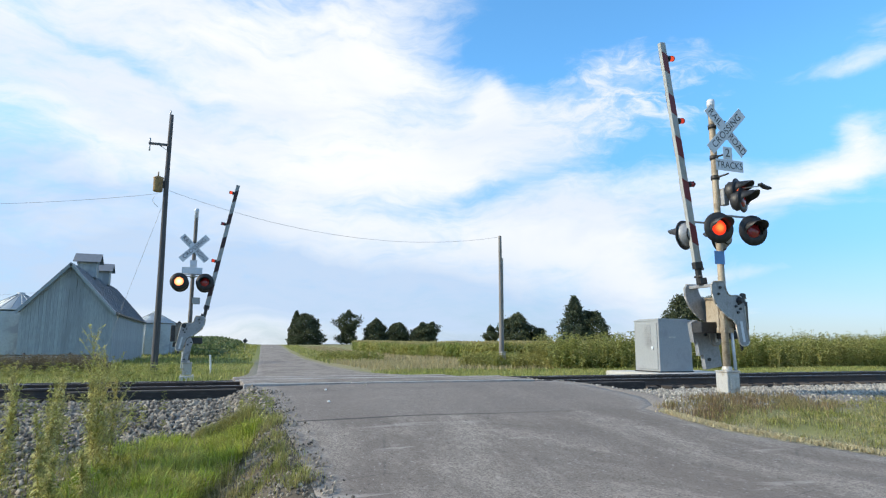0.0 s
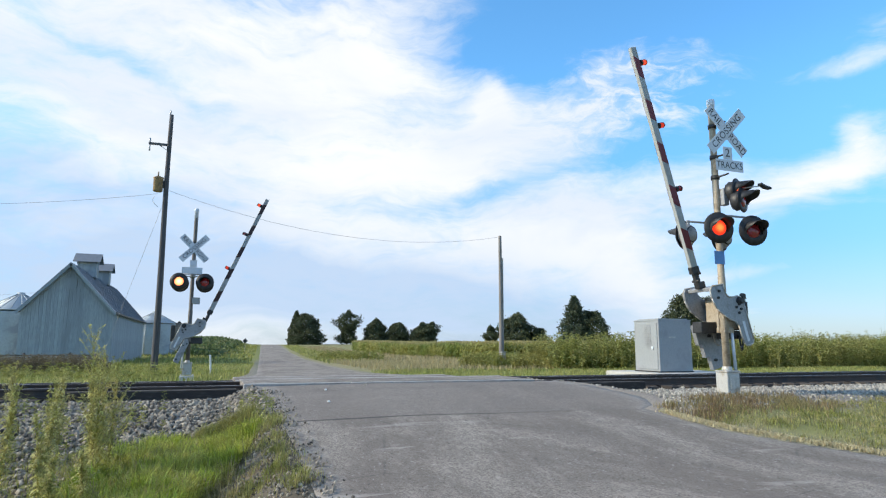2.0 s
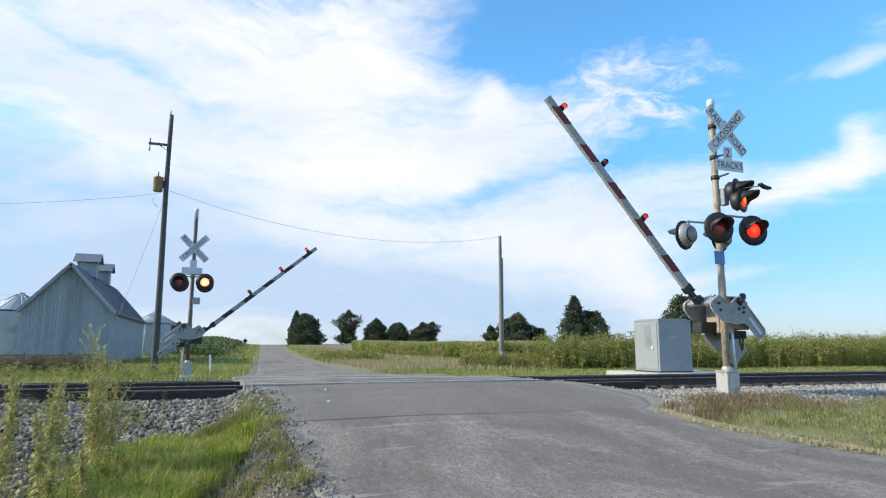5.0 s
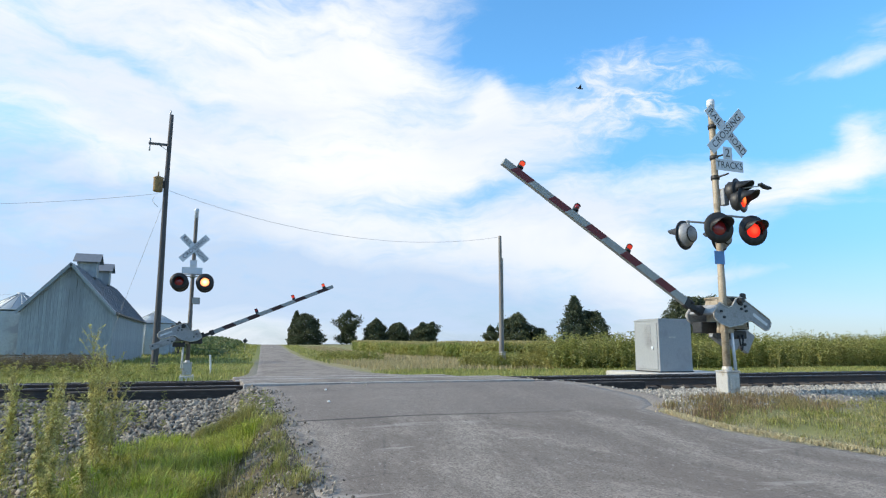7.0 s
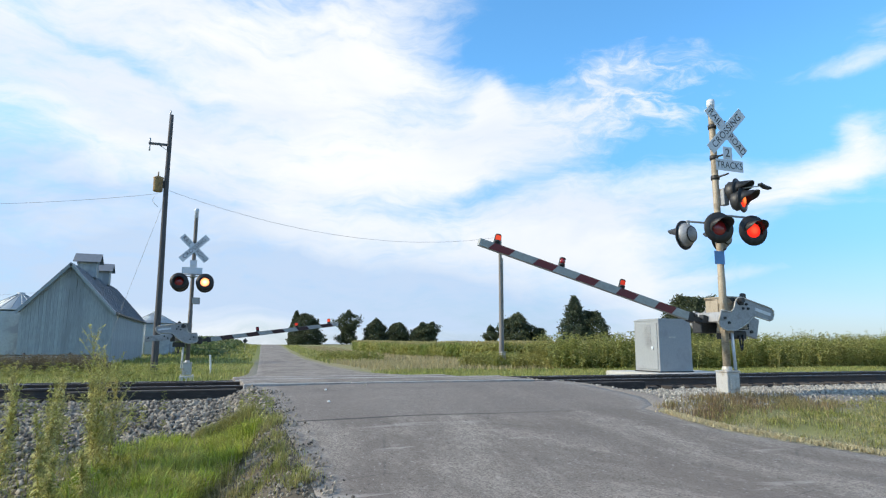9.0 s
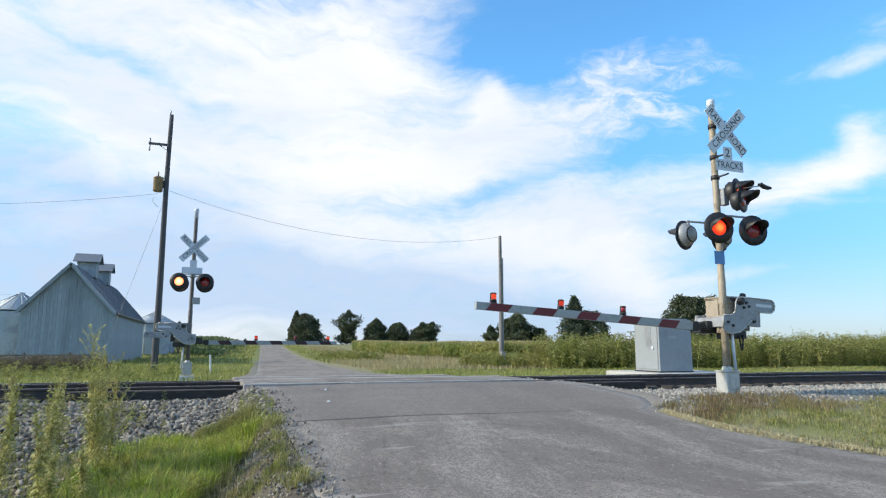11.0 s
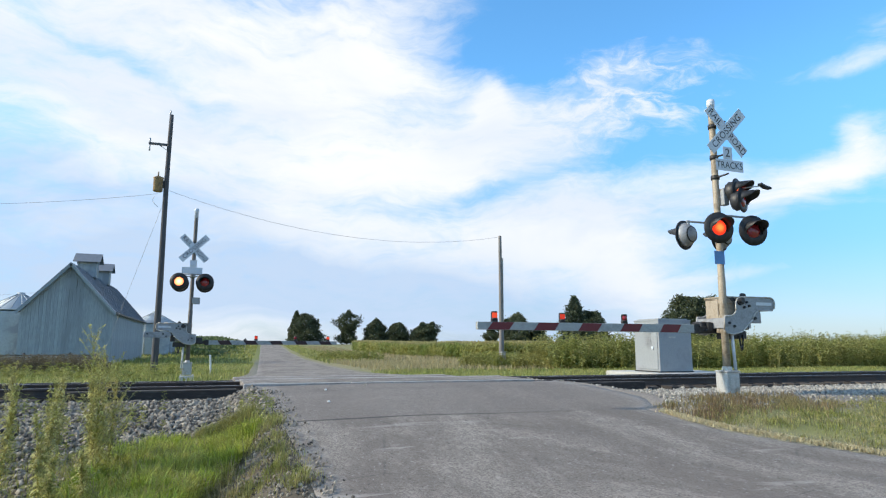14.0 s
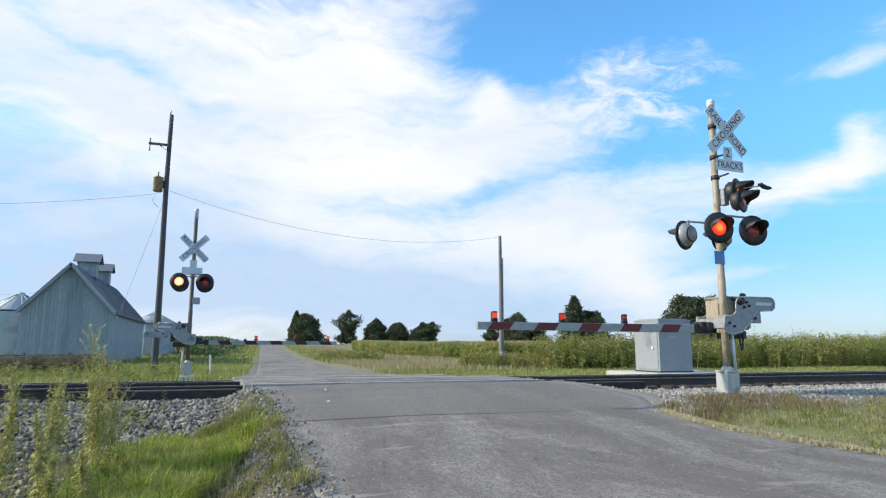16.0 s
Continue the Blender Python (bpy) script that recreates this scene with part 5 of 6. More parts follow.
def blades(name, x, y, heights, width, mat, label, seed, category="grass", lean=0.45, z=None):
    """Grass: every blade a bent strip of two segments."""
    rng = np.random.default_rng(seed)
    n = len(x)
    h = heights * rng.uniform(0.55, 1.25, n)
    a = rng.uniform(0, 6.28, n)
    b = a + rng.uniform(1.0, 2.1, n)
    w = width * rng.uniform(0.6, 1.4, n)
    ln = lean * h * rng.uniform(0.2, 1.6, n)
    z0 = (land(x, y) if z is None else z) - 0.01
    dx, dy = np.cos(a), np.sin(a)
    wx, wy = np.cos(b) * w / 2, np.sin(b) * w / 2
    p0 = np.stack([x - wx, y - wy, z0], -1)
    p1 = np.stack([x + wx, y + wy, z0], -1)
    m = np.stack([x + dx * ln * 0.3, y + dy * ln * 0.3, z0 + h * 0.6], -1)
    wv = np.stack([wx, wy, 0 * wx], -1)
    t = np.stack([x + dx * ln, y + dy * ln, z0 + h * (1 - 0.25 * np.minimum(1, ln / (h + 1e-6)))], -1)
    v = np.stack([p0, p1, m + wv * 0.75, m - wv * 0.75, t], 1).reshape(-1, 3)
    i = np.arange(n)[:, None] * 5
    f = (i + np.array([0, 1, 2, 3])).tolist() + (i + np.array([3, 2, 4])).tolist()
    ob = soup(name, v, f, mat)
    return tagged(ob, label, category, kind="stuff")


RNG = np.random.default_rng(5)


def scatter(n, x0, x1, y0, y1):
    return RNG.uniform(x0, x1, n), RNG.uniform(y0, y1, n)


def tufts(k, per, x0, x1, y0, y1, spread):
    cx, cy = scatter(k, x0, x1, y0, y1)
    sp = spread * RNG.uniform(0.5, 1.4, k)
    x = np.repeat(cx, per) + RNG.normal(size=k * per) * np.repeat(sp, per)
    y = np.repeat(cy, per) + RNG.normal(size=k * per) * np.repeat(sp, per)
    size = np.repeat(RNG.uniform(0.6, 1.35, k), per)
    return x, y, size


# ballast
x, y = scatter(15000, -10, 0.9, 10.3, 13.35)
keep = no_road(x, y, 0.0) & (RNG.random(len(x)) < ease(y, 10.0, 11.3) + 0.25)
stones("ballast", x[keep], y[keep], (0.012, 0.05), STONE, "grey crushed-stone ballast on the track shoulder", 1)
x, y = scatter(11000, -7, -0.7, 6.0, 10.6)
keep = RNG.random(len(x)) < ease(-x, 0.7, 2.4) + 0.1
stones("ballast", x[keep], y[keep], (0.012, 0.045), STONE, "grey crushed stone spilling down the bank", 2)
x, y = scatter(9000, -14, 0.6, 13.3, 21.6)
keep = no_road(x, y, 0.05)
stones("ballast", x[keep], y[keep], (0.03, 0.06), STONE, "grey crushed-stone ballast between the tracks", 3, 0.0)
x, y = scatter(11000, 7.2, 22, 8.4, 13.4)
keep = no_road(x, y, 0.15) & (RNG.random(len(x)) < ease(y - 0.02 * (x - 8), 8.3, 9.3))
stones("ballast", x[keep], y[keep], (0.010, 0.036), PALESTONE, "pale crushed stone beside the signal mast", 4)
x, y = scatter(6000, 7.2, 34, 13.4, 21.6)
keep = no_road(x, y, 0.1)
stones("ballast", x[keep], y[keep], (0.03, 0.06), STONE, "grey crushed-stone ballast between the tracks", 6)
x, y = scatter(3600, 0.2, 1.35, 4.8, 12.8)
keep = RNG.random(len(x)) < 1 - ease(x, 0.9, 1.35) * 0.85
stones("loose_gravel", x[keep], y[keep], (0.006, 0.022), STONE, "loose pale gravel along the broken road edge", 7, 0.004)

# grass on the near bank
x, y, s = tufts(300, 100, -1.55, 0.75, 6.6, 9.7, 0.085)
keep = (x < 0.0 + 0.36 * (y - 7.4)) & (x > -1.55 + 0.12 * (y - 6))
blades("grass", x[keep], y[keep], (0.21 * s ** 1.5)[keep], 0.011, GRASSBLADE, "lush green grass tufts on the bank", 11, lean=0.75)
x, y, s = tufts(60, 90, -0.7, 0.55, 9.5, 10.3, 0.085)
blades("grass", x, y, 0.18 * s, 0.010, GRASSBLADE, "green grass tufts below the ballast", 12, lean=0.7)
x, y, s = tufts(60, 110, 0.0, 0.62, 10.3, 11.0, 0.07)
blades("grass", x, y, 0.20 * s, 0.010, OLIVEBLADE, "rounded olive-green clump at the foot of the ballast", 26, lean=0.8)
x, y, s = tufts(90, 26, -1.4, 0.3, 6.3, 9.6, 0.09)
blades("dry_grass", x, y, 0.25 * s, 0.006, DRYBLADE, "dry stalks among the green tufts", 23, lean=0.5)
x, y, s = tufts(40, 30, 0.0, 1.05, 6.2, 9.6, 0.10)
keep = x > -0.1 + 0.30 * (y - 7.4)
blades("dry_grass", x[keep], y[keep], (0.10 * s)[keep], 0.008, DRYBLADE, "short straw-coloured grass by the road edge", 13)
x, y, s = tufts(85, 40, -0.1, 1.0, 6.2, 10.0, 0.07)
keep = x > -0.15 + 0.30 * (y - 7.4)
blades("grass", x[keep], y[keep], (0.11 * s ** 1.6)[keep], 0.009, OLIVEBLADE, "thin olive tufts on bare soil at the road edge", 25, lean=0.8)
x, y, s = tufts(90, 30, -3.4, -1.2, 6.8, 10.6, 0.10)
blades("grass", x, y, 0.14 * s, 0.009, OLIVEBLADE, "scattered grass growing through the stone", 14)
# near verge beyond the road
x, y, s = tufts(700, 46, 7.3, 16, 4.6, 8.7, 0.15)
keep = no_road(x, y, 0.02)
blades("grass", x[keep], y[keep], (0.075 * s)[keep], 0.010, OLIVEBLADE, "short yellow-green verge grass", 15)
x, y, s = tufts(420, 36, 7.2, 15.5, 4.2, 8.9, 0.16)
keep = no_road(x, y, 0.02)
blades("dry_grass", x[keep], y[keep], (0.07 * s)[keep], 0.008, DRYBLADE, "straw-coloured grass in the verge", 16)
x, y, s = tufts(130, 36, 7.35, 10.4, 8.2, 9.4, 0.13)
keep = no_road(x, y, 0.02)
blades("dry_weeds", x[keep], y[keep], (0.12 * s)[keep], 0.010, RUSTBLADE, "low reddish-brown dead weeds", 17)
y = RNG.uniform(2.0, 9.2, 12000)
x = road_mid(y) + road_half(y) + road_right(y) + RNG.normal(size=12000) * 0.05 - 0.02
blades("dry_grass", x, y, np.full(12000, 0.06), 0.012, STRAW, "fringe of bleached grass along the asphalt", 18)
# beyond the tracks
x, y = scatter(34000, -24, 4.6, 22.2, 56)
keep = no_road(x, y, 0.25)
blades("grass", x[keep], y[keep], np.full(keep.sum(), 0.26), 0.030, WEEDLEAF, "rough grass in front of the barn", 19)
x, y = scatter(26000, 7.0, 46, 22.2, 34)
keep = no_road(x, y, 0.5) & ~((x > 15.6) & (x < 20.6) & (y < 24.1))
blades("grass", x[keep], y[keep], np.full(keep.sum(), 0.22), 0.028, WEEDLEAF, "mown green grass beyond the tracks", 20)
x, y = scatter(22000, 7.5, 44, 33, 64)
keep = no_road(x, y, 1.2)
blades("dry_grass", x[keep], y[keep], np.full(keep.sum(), 0.40), 0.04, DRYBLADE, "pale dry grass before the corn field", 21)
x, y = scatter(16000, -12, 22, 56, 175)
keep = no_road(x, y, 0.6) & (x < road_mid(y) + 9)
blades("grass", x[keep], y[keep], np.full(keep.sum(), 0.42), 0.10, WEEDLEAF, "green grass along the road up the hill", 22)


def weed_soup(name, x, y, heights, leaves, length, mat, label, seed, category, stem=0.012, cone=0.3):
    """Many upright weeds at once: thin stems with leaves all the way up."""
    rng = np.random.default_rng(seed)
    n = len(x)
    z = land(x, y)
    h = heights * rng.uniform(0.6, 1.15, n)
    lx, ly = rng.normal(size=n) * 0.12 * h, rng.normal(size=n) * 0.12 * h
    V, F = [], []
    a = rng.uniform(0, 3.14, n)
    sx, sy = np.cos(a) * stem, np.sin(a) * stem
    st = np.stack([np.stack([x - sx, y - sy, z], -1), np.stack([x + sx, y + sy, z], -1), np.stack([x + lx + sx * 0.4, y + ly + sy * 0.4, z + h], -1), np.stack([x + lx - sx * 0.4, y + ly - sy * 0.4, z + h], -1)], 1).reshape(-1, 3)
    V.append(st)
    k = n * leaves
    t = rng.uniform(0.12, 1.0, k)
    o = np.repeat(np.arange(n), leaves)
    base = np.stack([x[o] + lx[o] * t, y[o] + ly[o] * t, z[o] + h[o] * t], -1)
    az = rng.uniform(0, 6.28, k)
    rise = rng.uniform(-0.3, 0.9, k)
    ln = length * rng.uniform(0.5, 1.3, k) * (1.15 - cone * t)
    d = np.stack([np.cos(az) * np.cos(rise), np.sin(az) * np.cos(rise), np.sin(rise)], -1) * ln[:, None]
    wd = np.stack([-np.sin(az), np.cos(az), rng.uniform(-0.4, 0.4, k)], -1) * (ln * 0.14)[:, None]
    tip = base + d
    tip[:, 2] -= ln * 0.25
    mid = base + d * 0.5
    V.append(np.stack([base, mid + wd, tip, mid - wd], 1).reshape(-1, 3))
    v = np.concatenate(V)
    f = np.arange(len(v)).reshape(-1, 4)
    return tagged(soup(name, v, f, mat), label, category, kind="stuff")


x, y = scatter(3600, 19, 62, 29.5, 37)
keep = y > 31.5 - 0.16 * (x - 28) + RNG.normal(size=len(x)) * 0.5
weed_soup("tall_weeds", x[keep], y[keep], 2.05, 36, 0.26, WEEDLEAF, "dense band of tall yellow-green weeds along the track", 31, "weeds")
x, y = scatter(80, 24, 48, 29.5, 33)
weed_soup("tall_weeds", x, y, 2.35, 24, 0.16, WEEDLEAF, "taller wispy weed stems rising above the band", 32, "weeds")
x, y = scatter(420, -15, -1.0, 24.5, 50)
keep = y < 34
weed_soup("tall_weeds", x[keep], y[keep], 0.6, 26, 0.20, WEEDLEAF, "rough weeds before the barn", 33, "weeds")
x, y = scatter(1500, -19, -5.2, 35, 41)
weed_soup("dead_brush", x, y, 0.85, 22, 0.2, BRUSH, "brown dead brush along the old fence", 37, "weeds")
x, y = scatter(2000, 16.2, 30, 31.0, 42)
keep = y > np.maximum(31.5, 37.5 - 0.95 * (x - 16.5)) + RNG.normal(size=len(x)) * 0.5
weed_soup("tall_weeds", x[keep], y[keep], 1.0, 30, 0.24, WEEDLEAF, "weeds around the foot of the pole", 34, "weeds")
x, y = scatter(40, -3.2, -0.4, 9.5, 12.6)
weed_soup("track_weeds", x, y, 0.36, 24, 0.09, WEEDLEAF, "small weeds growing in the ballast", 35, "weeds", 0.004)
x, y = scatter(34, 0.2, 1.0, 9.2, 11.8)
weed_soup("track_weeds", x, y, 0.24, 18, 0.07, WEEDLEAF, "small weeds at the crossing edge", 36, "weeds", 0.003)


x, y = scatter(170, 12.5, 16.5, 62, 78)
weed_soup("tall_weeds", x, y, 0.95, 30, 0.34, WEEDLEAF, "low green shrubby weeds by the road bend", 38, "weeds", 0.02)


def corn(x, y, leaves, label, seed):
    """Corn plants: a stalk, long arching leaves and a pale tassel each."""
    rng = np.random.default_rng(seed)
    n = len(x)
    z = land(x, y)
    h = rng.uniform(1.65, 2.0, n)
    V, F, M = [], [], []

    def quads(q, m):
        start = sum(len(u) for u in V)
        V.append(q.reshape(-1, 3))
        k = len(q)
        F.append(np.arange(4 * k).reshape(-1, 4) + start)
        M.append(np.full(k, m))

    a = rng.uniform(0, 3.14, n)
    c, s = np.cos(a) * 0.018, np.sin(a) * 0.018
    quads(np.stack([np.stack([x - c, y - s, z], -1), np.stack([x + c, y + s, z], -1), np.stack([x + c * 0.5, y + s * 0.5, z + h], -1), np.stack([x - c * 0.5, y - s * 0.5, z + h], -1)], 1), 0)
    o = np.repeat(np.arange(n), leaves)
    k = len(o)
    t = rng.uniform(0.15, 0.92, k)
    az = rng.uniform(0, 6.28, k)
    ln = rng.uniform(0.45, 0.8, k)
    base = np.stack([x[o], y[o], z[o] + h[o] * t], -1)
    out = np.stack([np.cos(az), np.sin(az), 0 * az], -1)
    up = np.array([0, 0, 1.0])
    mid = base + out * (ln * 0.5)[:, None] + up * (ln * 0.45)[:, None]
    tip = base + out * ln[:, None] + up * (ln * rng.uniform(-0.25, 0.35, k))[:, None]
    side = np.stack([-np.sin(az), np.cos(az), 0 * az], -1) * 0.045
    quads(np.stack([base - side * 0.4, base + side * 0.4, mid + side, mid - side], 1), 0)
    quads(np.stack([mid - side, mid + side, tip + side * 0.1, tip - side * 0.1], 1), 0)
    for q in range(3):
        az = rng.uniform(0, 6.28, n)
        b = np.stack([x, y, z + h], -1)
        tp = b + np.stack([np.cos(az) * 0.1, np.sin(az) * 0.1, rng.uniform(0.12, 0.24, n)], -1)
        sd = np.stack([-np.sin(az), np.cos(az), 0 * az], -1) * 0.022
        quads(np.stack([b - sd * 0.4, b + sd * 0.4, tp + sd, tp - sd], 1), 1)
    ob = soup("corn_field", np.concatenate(V), np.concatenate(F), (CORNLEAF, TASSEL), None, np.concatenate(M).tolist())
    return tagged(ob, label, "corn", kind="stuff")


def corn_edge(y):
    """Where the corn begins along the road."""
    return 28.5 - (y - 60) * 0.055 + np.maximum(y - 110, 0) * 0.10


y = RNG.uniform(60, 124, 5200)
x = corn_edge(y) + np.floor(RNG.uniform(0, 7, 5200)) * 0.78 + RNG.normal(size=5200) * 0.07
corn(x, y, 8, "outer rows of tall ripening corn along the road", 43)
x = RNG.uniform(28, 80, 4200)
y = 60 - 0.39 * (x - 28.5) + np.floor(RNG.uniform(0, 9, 4200)) * 0.78 + RNG.normal(size=4200) * 0.06
corn(x, y, 9, "front rows of tall ripening corn with pale tassels", 41)
x, y = scatter(7000, 24, 130, 40, 124)
keep = (x > corn_edge(y) + 5) & (y > 67 - 0.39 * (x - 28.5))
corn(x[keep], y[keep], 4, "corn field running up the gentle hill", 42)
x, y = scatter(11000, 10, 30, 62, 160)
keep = no_road(x, y, 4.5) & (x > 8) & (x < corn_edge(y) - 0.5)
blades("dry_grass", x[keep], y[keep], np.full(keep.sum(), 0.5), 0.09, DRYBLADE, "pale dry grass between the road and the corn", 24)

x, y = scatter(20000, -40, 12, 84, 178)
keep = (x < road_mid(y) - road_half(y) - 4.5) & ~((x < -3) & (y < 96) & (x > -22))
v, f = leaf_quads(np.stack([x, y, land(x, y) + RNG.uniform(0.05, 0.75, len(x))], -1)[keep], 0.42, RNG)
tagged(soup("bean_field", v, f, BEANLEAF), "dark green bean field on the low hill", "bean field", kind="stuff")


def tall_weed(x, y, h, spread, seed, label):
    rng = np.random.default_rng(seed)
    z = land_z(x, y)
    tw = thing("tall_weed", pose(x, y, z), label, "weed", "tall weeds on the ballast bank")
    bend = rng.uniform(-0.1, 0.1, 2)

    def stalk(t):
        return Vector((bend[0] * h * t * t, bend[1] * h * t * t, h * t))
    bm = bmesh.new()
    for i in range(6):
        tube(bm, stalk(i / 6), stalk((i + 1) / 6), 0.010 * (1 - 0.13 * i), 0.010 * (1 - 0.13 * (i + 1)), 6)
    pts, dirs, lens = [], [], []
    shoots = [(stalk(t), t) for t in np.linspace(0.2, 0.97, int(10 + h * 12))]
    for p, t in shoots:
        a = rng.uniform(0, 6.28)
        reach = spread * (1.05 - 0.75 * t) * rng.uniform(0.6, 1.1)
        q = p + Vector((math.cos(a) * reach, math.sin(a) * reach, reach * 1.1 + 0.05))
        tube(bm, p, q, 0.004, 0.002, 4)
        for k in range(26):
            s = rng.uniform(0.1, 1.05)
            pts.append(np.array(p.lerp(q, s)))
            lens.append(rng.uniform(0.04, 0.095) * (1.1 - 0.4 * t))
    for k in range(int(190 * h)):
        t = rng.uniform(0.08, 1.0)
        pts.append(np.array(stalk(t)))
        lens.append(rng.uniform(0.07, 0.15) * (1.1 - 0.6 * t))
    part("stem", bm, PALEWEED, tw)
    pts, lens = np.array(pts), np.array(lens)
    n = len(pts)
    az, rise = rng.uniform(0, 6.28, n), rng.uniform(-0.2, 1.0, n)
    d = np.stack([np.cos(az) * np.cos(rise), np.sin(az) * np.cos(rise), np.sin(rise)], -1) * lens[:, None]
    w = np.stack([-np.sin(az), np.cos(az), 0 * az], -1) * (lens * 0.12)[:, None]
    tip = pts + d
    tip[:, 2] -= lens * 0.3
    v = np.stack([pts, pts + d * 0.5 + w, tip, pts + d * 0.5 - w], 1).reshape(-1, 3)
    soup("leaves", v, np.arange(4 * n).reshape(-1, 4), PALEWEED, tw)


for i, row in enumerate(((-1.22, 8.5, 1.70, 0.40), (-1.14, 8.62, 1.45, 0.42), (-1.06, 8.75, 1.35, 0.34), (-1.62, 8.2, 1.15, 0.16), (-1.50, 7.55, 1.12, 0.10), (-1.43, 7.1, 0.95, 0.10), (-1.95, 7.9, 1.15, 0.14), (-2.3, 9.6, 1.2, 0.2),
                          (-1.75, 9.5, 1.15, 0.2), (-1.36, 9.3, 1.0, 0.16), (-2.9, 10.3, 1.2, 0.25), (-1.1, 7.3, 0.55, 0.12), (-1.3, 6.9, 0.6, 0.1), (-1.15, 8.3, 1.2, 0.26))):
    tall_weed(*row, 60 + i, "tall leafy yellow-green weed rising from the stones")

# litter on the road
for i, (x, y, s) in enumerate(((2.15, 12.5, 0.028), (1.95, 11.0, 0.03), (3.1, 13.2, 0.03))):
    bm = bmesh.new()
    bmesh.ops.create_icosphere(bm, subdivisions=2, radius=s)
    for v in bm.verts:
        v.co *= 1 + 0.35 * noise.noise(v.co * 40)
        v.co.z *= 0.6
    ob = part("litter" if i < 2 else "stone", bm, LITTER if i < 2 else STONE, None, "", pose(x, y, float(np.interp(y, ROAD_Y, ROAD_Z)) + 0.012 + s * 0.4))
    tagged(ob, "crumpled scrap of white paper on the asphalt" if i < 2 else "dark loose stone lying on the asphalt", "litter" if i < 2 else "stone")


# ---- bird ----
def build_bird():
    b = thing("bird", pose(0, 0, 0), "small dark bird flying past with beating wings", "bird")
    bm = bmesh.new()
    lathe(bm, [(0.001, -0.10), (0.02, -0.085), (0.036, -0.03), (0.033, 0.03), (0.022, 0.07), (0.024, 0.09), (0.012, 0.115), (0.001, 0.135)], 10, 0, Matrix.Rotation(math.pi / 2, 4, "Y"))
    part("body", bm, FEATHER, b)
    bm = bmesh.new()
    prism(bm, [(-0.08, -0.02), (-0.17, -0.04), (-0.15, 0.0), (-0.17, 0.04), (-0.08, 0.02)], -0.003, 0.003)
    for v in bm.verts:
        v.co = Vector((v.co.x, v.co.z, v.co.y))
    part("tail", bm, FEATHER, b)
    wings = []
    for s in (-1, 1):
        bm = bmesh.new()
        a = [(0.05, 0), (0.035, 0.08 * s), (0.0, 0.19 * s), (-0.05, 0.13 * s), (-0.05, 0.05 * s), (-0.04, 0)]
        lo = [bm.verts.new((px, py, -0.003)) for px, py in a]
        hi = [bm.verts.new((px, py, 0.004)) for px, py in a]
        bm.faces.new(lo)
        bm.faces.new(hi[::-1])
        for i in range(6):
            bm.faces.new((lo[i], hi[i], hi[(i + 1) % 6], lo[(i + 1) % 6]))
        bmesh.ops.recalc_face_normals(bm, faces=bm.faces)
        wings.append((part("wing", bm, FEATHER, b), s))
    return b, wings


bird, wings = build_bird()


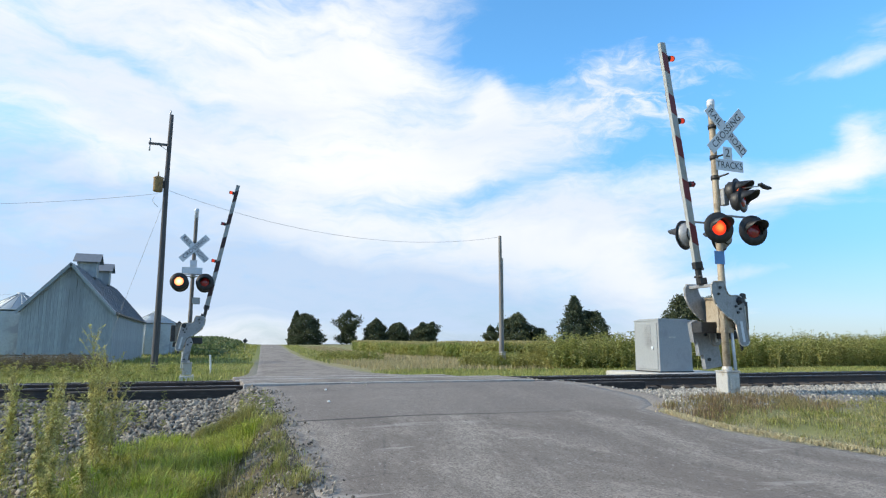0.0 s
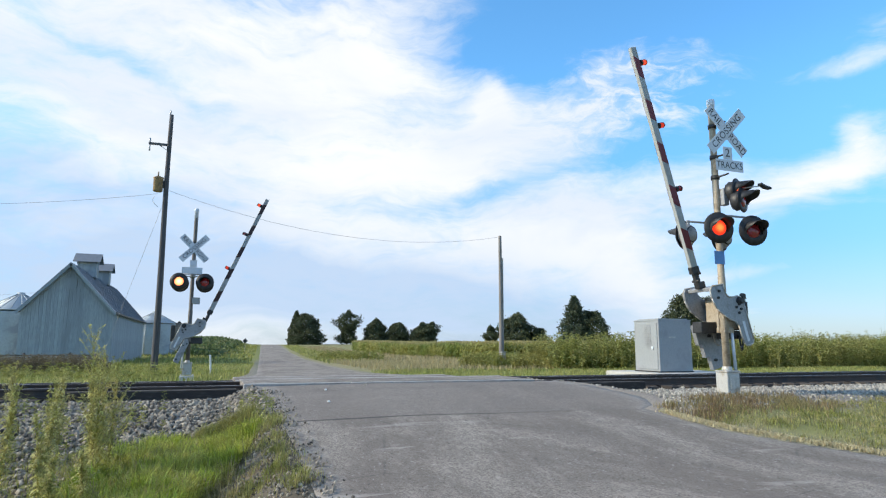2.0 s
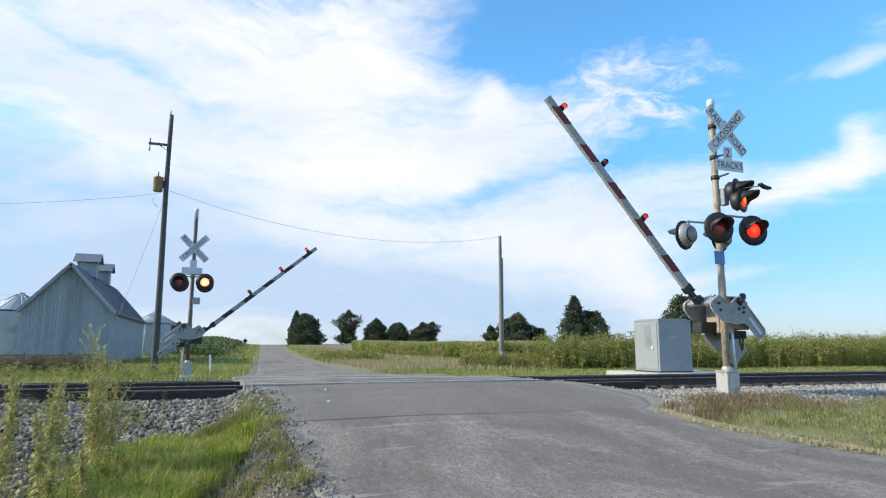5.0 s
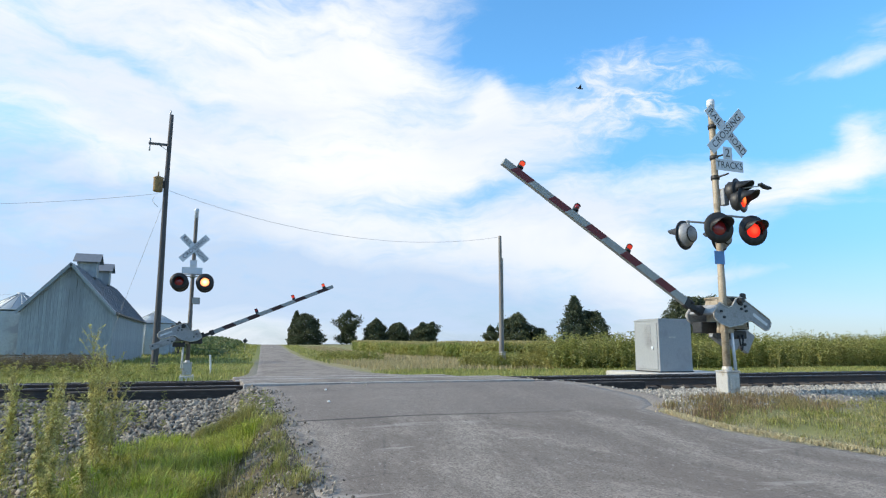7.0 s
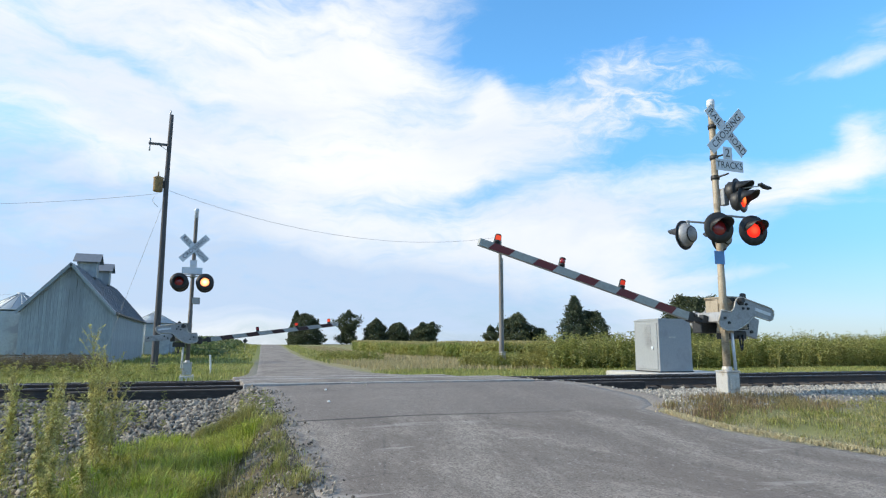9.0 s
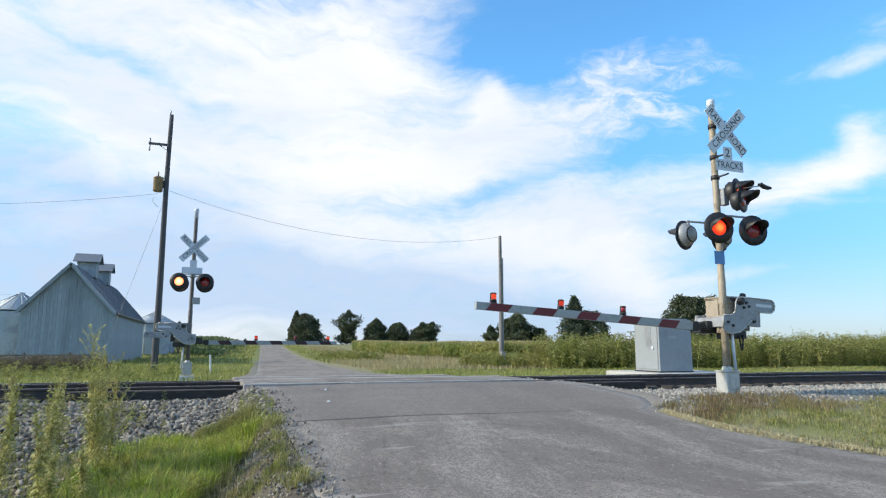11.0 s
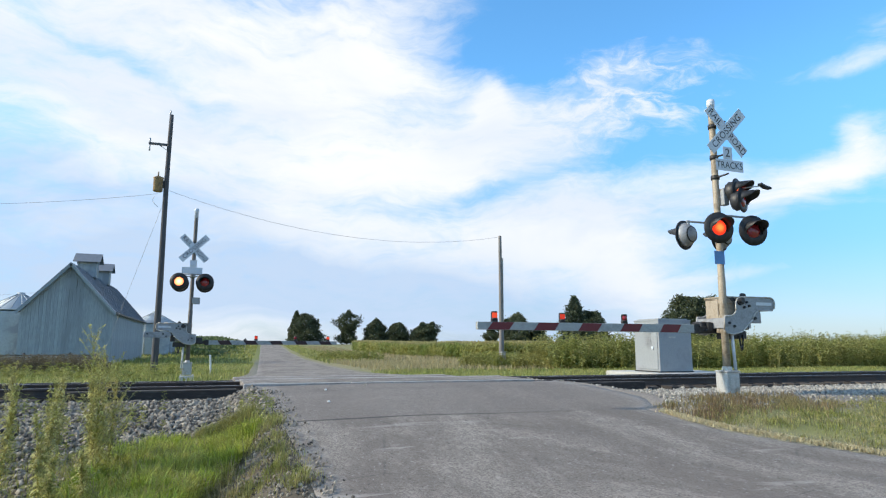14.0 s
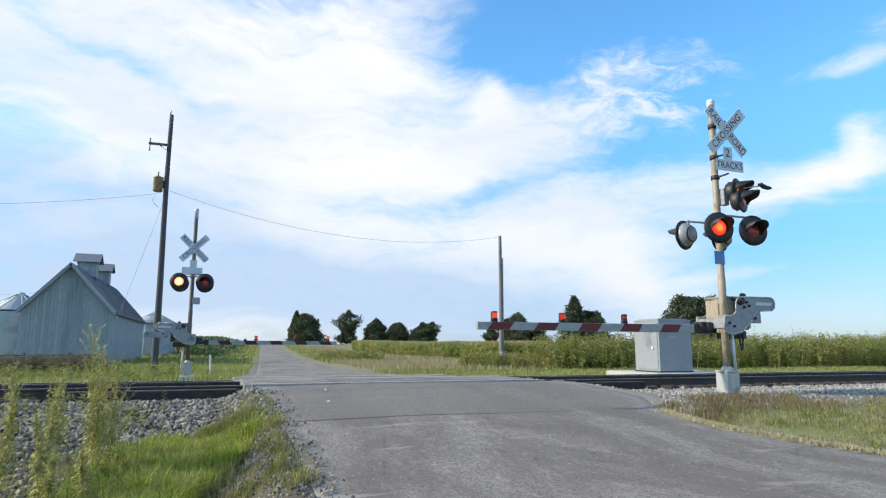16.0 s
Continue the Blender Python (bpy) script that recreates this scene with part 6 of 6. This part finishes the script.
# ---- what moves ----
def motions():
    near_rows = [(0, 82.5), (1.2, 82.5), (1.5, 80.1), (2.0, 74.4), (2.5, 70.2), (3.0, 65.9), (3.5, 61.7), (4.0, 57.5), (5.25, 46.9), (6.5, 36.3), (7.0, 31.9), (7.5, 27.6), (8.0, 23.5),
                 (8.5, 19.4), (9.0, 15.3), (9.6, 10.8), (10.2, 7.0), (10.8, 4.3), (11.5, 1.9), (12.0, 0.2), (12.4, 0.0), (16.0, 0.0)]
    far_rows = [(0, 79.4), (0.7, 79.3), (1.0, 77.3), (1.5, 71.5), (2.0, 67.1), (2.5, 62.4), (3.0, 57.5), (3.5, 52.6), (4.0, 48.0), (5.25, 37.6), (6.5, 27.2), (7.0, 22.8), (7.5, 18.9),
                (8.0, 15.1), (8.5, 11.2), (9.0, 7.5), (9.5, 4.2), (10.1, 1.4), (10.7, 0.2), (11.3, 0.0), (16.0, 0.0)]
    walk(near_arm, [(t, pose(*NEAR_PIVOT, 0, a, 0)) for t, a in near_rows])
    walk(far_arm, [(t, pose(*FAR_PIVOT, 0, a, 0)) for t, a in far_rows])
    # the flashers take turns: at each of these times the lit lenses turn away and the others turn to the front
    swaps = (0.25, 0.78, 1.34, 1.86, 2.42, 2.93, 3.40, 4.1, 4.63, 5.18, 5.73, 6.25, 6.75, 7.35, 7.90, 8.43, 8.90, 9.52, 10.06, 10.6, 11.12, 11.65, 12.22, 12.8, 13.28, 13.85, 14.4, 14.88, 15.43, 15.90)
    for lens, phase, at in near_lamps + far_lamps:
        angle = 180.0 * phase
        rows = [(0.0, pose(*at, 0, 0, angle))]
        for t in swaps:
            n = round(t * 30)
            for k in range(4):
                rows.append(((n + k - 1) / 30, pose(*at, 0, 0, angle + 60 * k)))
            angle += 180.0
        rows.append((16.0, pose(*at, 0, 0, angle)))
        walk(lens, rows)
    # the bird crosses the sky from the upper left and goes on beyond the view
    way = [(0.0, (-75.0, 46.0, 45.0)), (5.5, (-5.8, 26.2, 18.2)), (6.25, (3.6, 23.3, 14.3)), (6.5, (7.0, 22.4, 12.95)), (7.0, (13.2, 20.5, 10.88)), (7.5, (19.0, 18.65, 8.97)), (8.0, (24.6, 16.85, 7.75)), (9.0, (36.0, 13.2, 6.2)), (16.0, (118.0, -12.0, 8.0))]
    walk(bird, [(t, pose(*p, 0, 8, -18)) for t, p in way])
    for wing, s in wings:
        rows, up, t = [(0.0, pose(0, 0, 0, 20 * s))], 1, 5.8
        while t < 8.6:
            rows.append((t, pose(0, 0, 0, (38 if up > 0 else -25) * s)))
            up, t = -up, t + 0.1
        rows.append((16.0, pose(0, 0, 0, 20 * s)))
        walk(wing, rows)


motions()
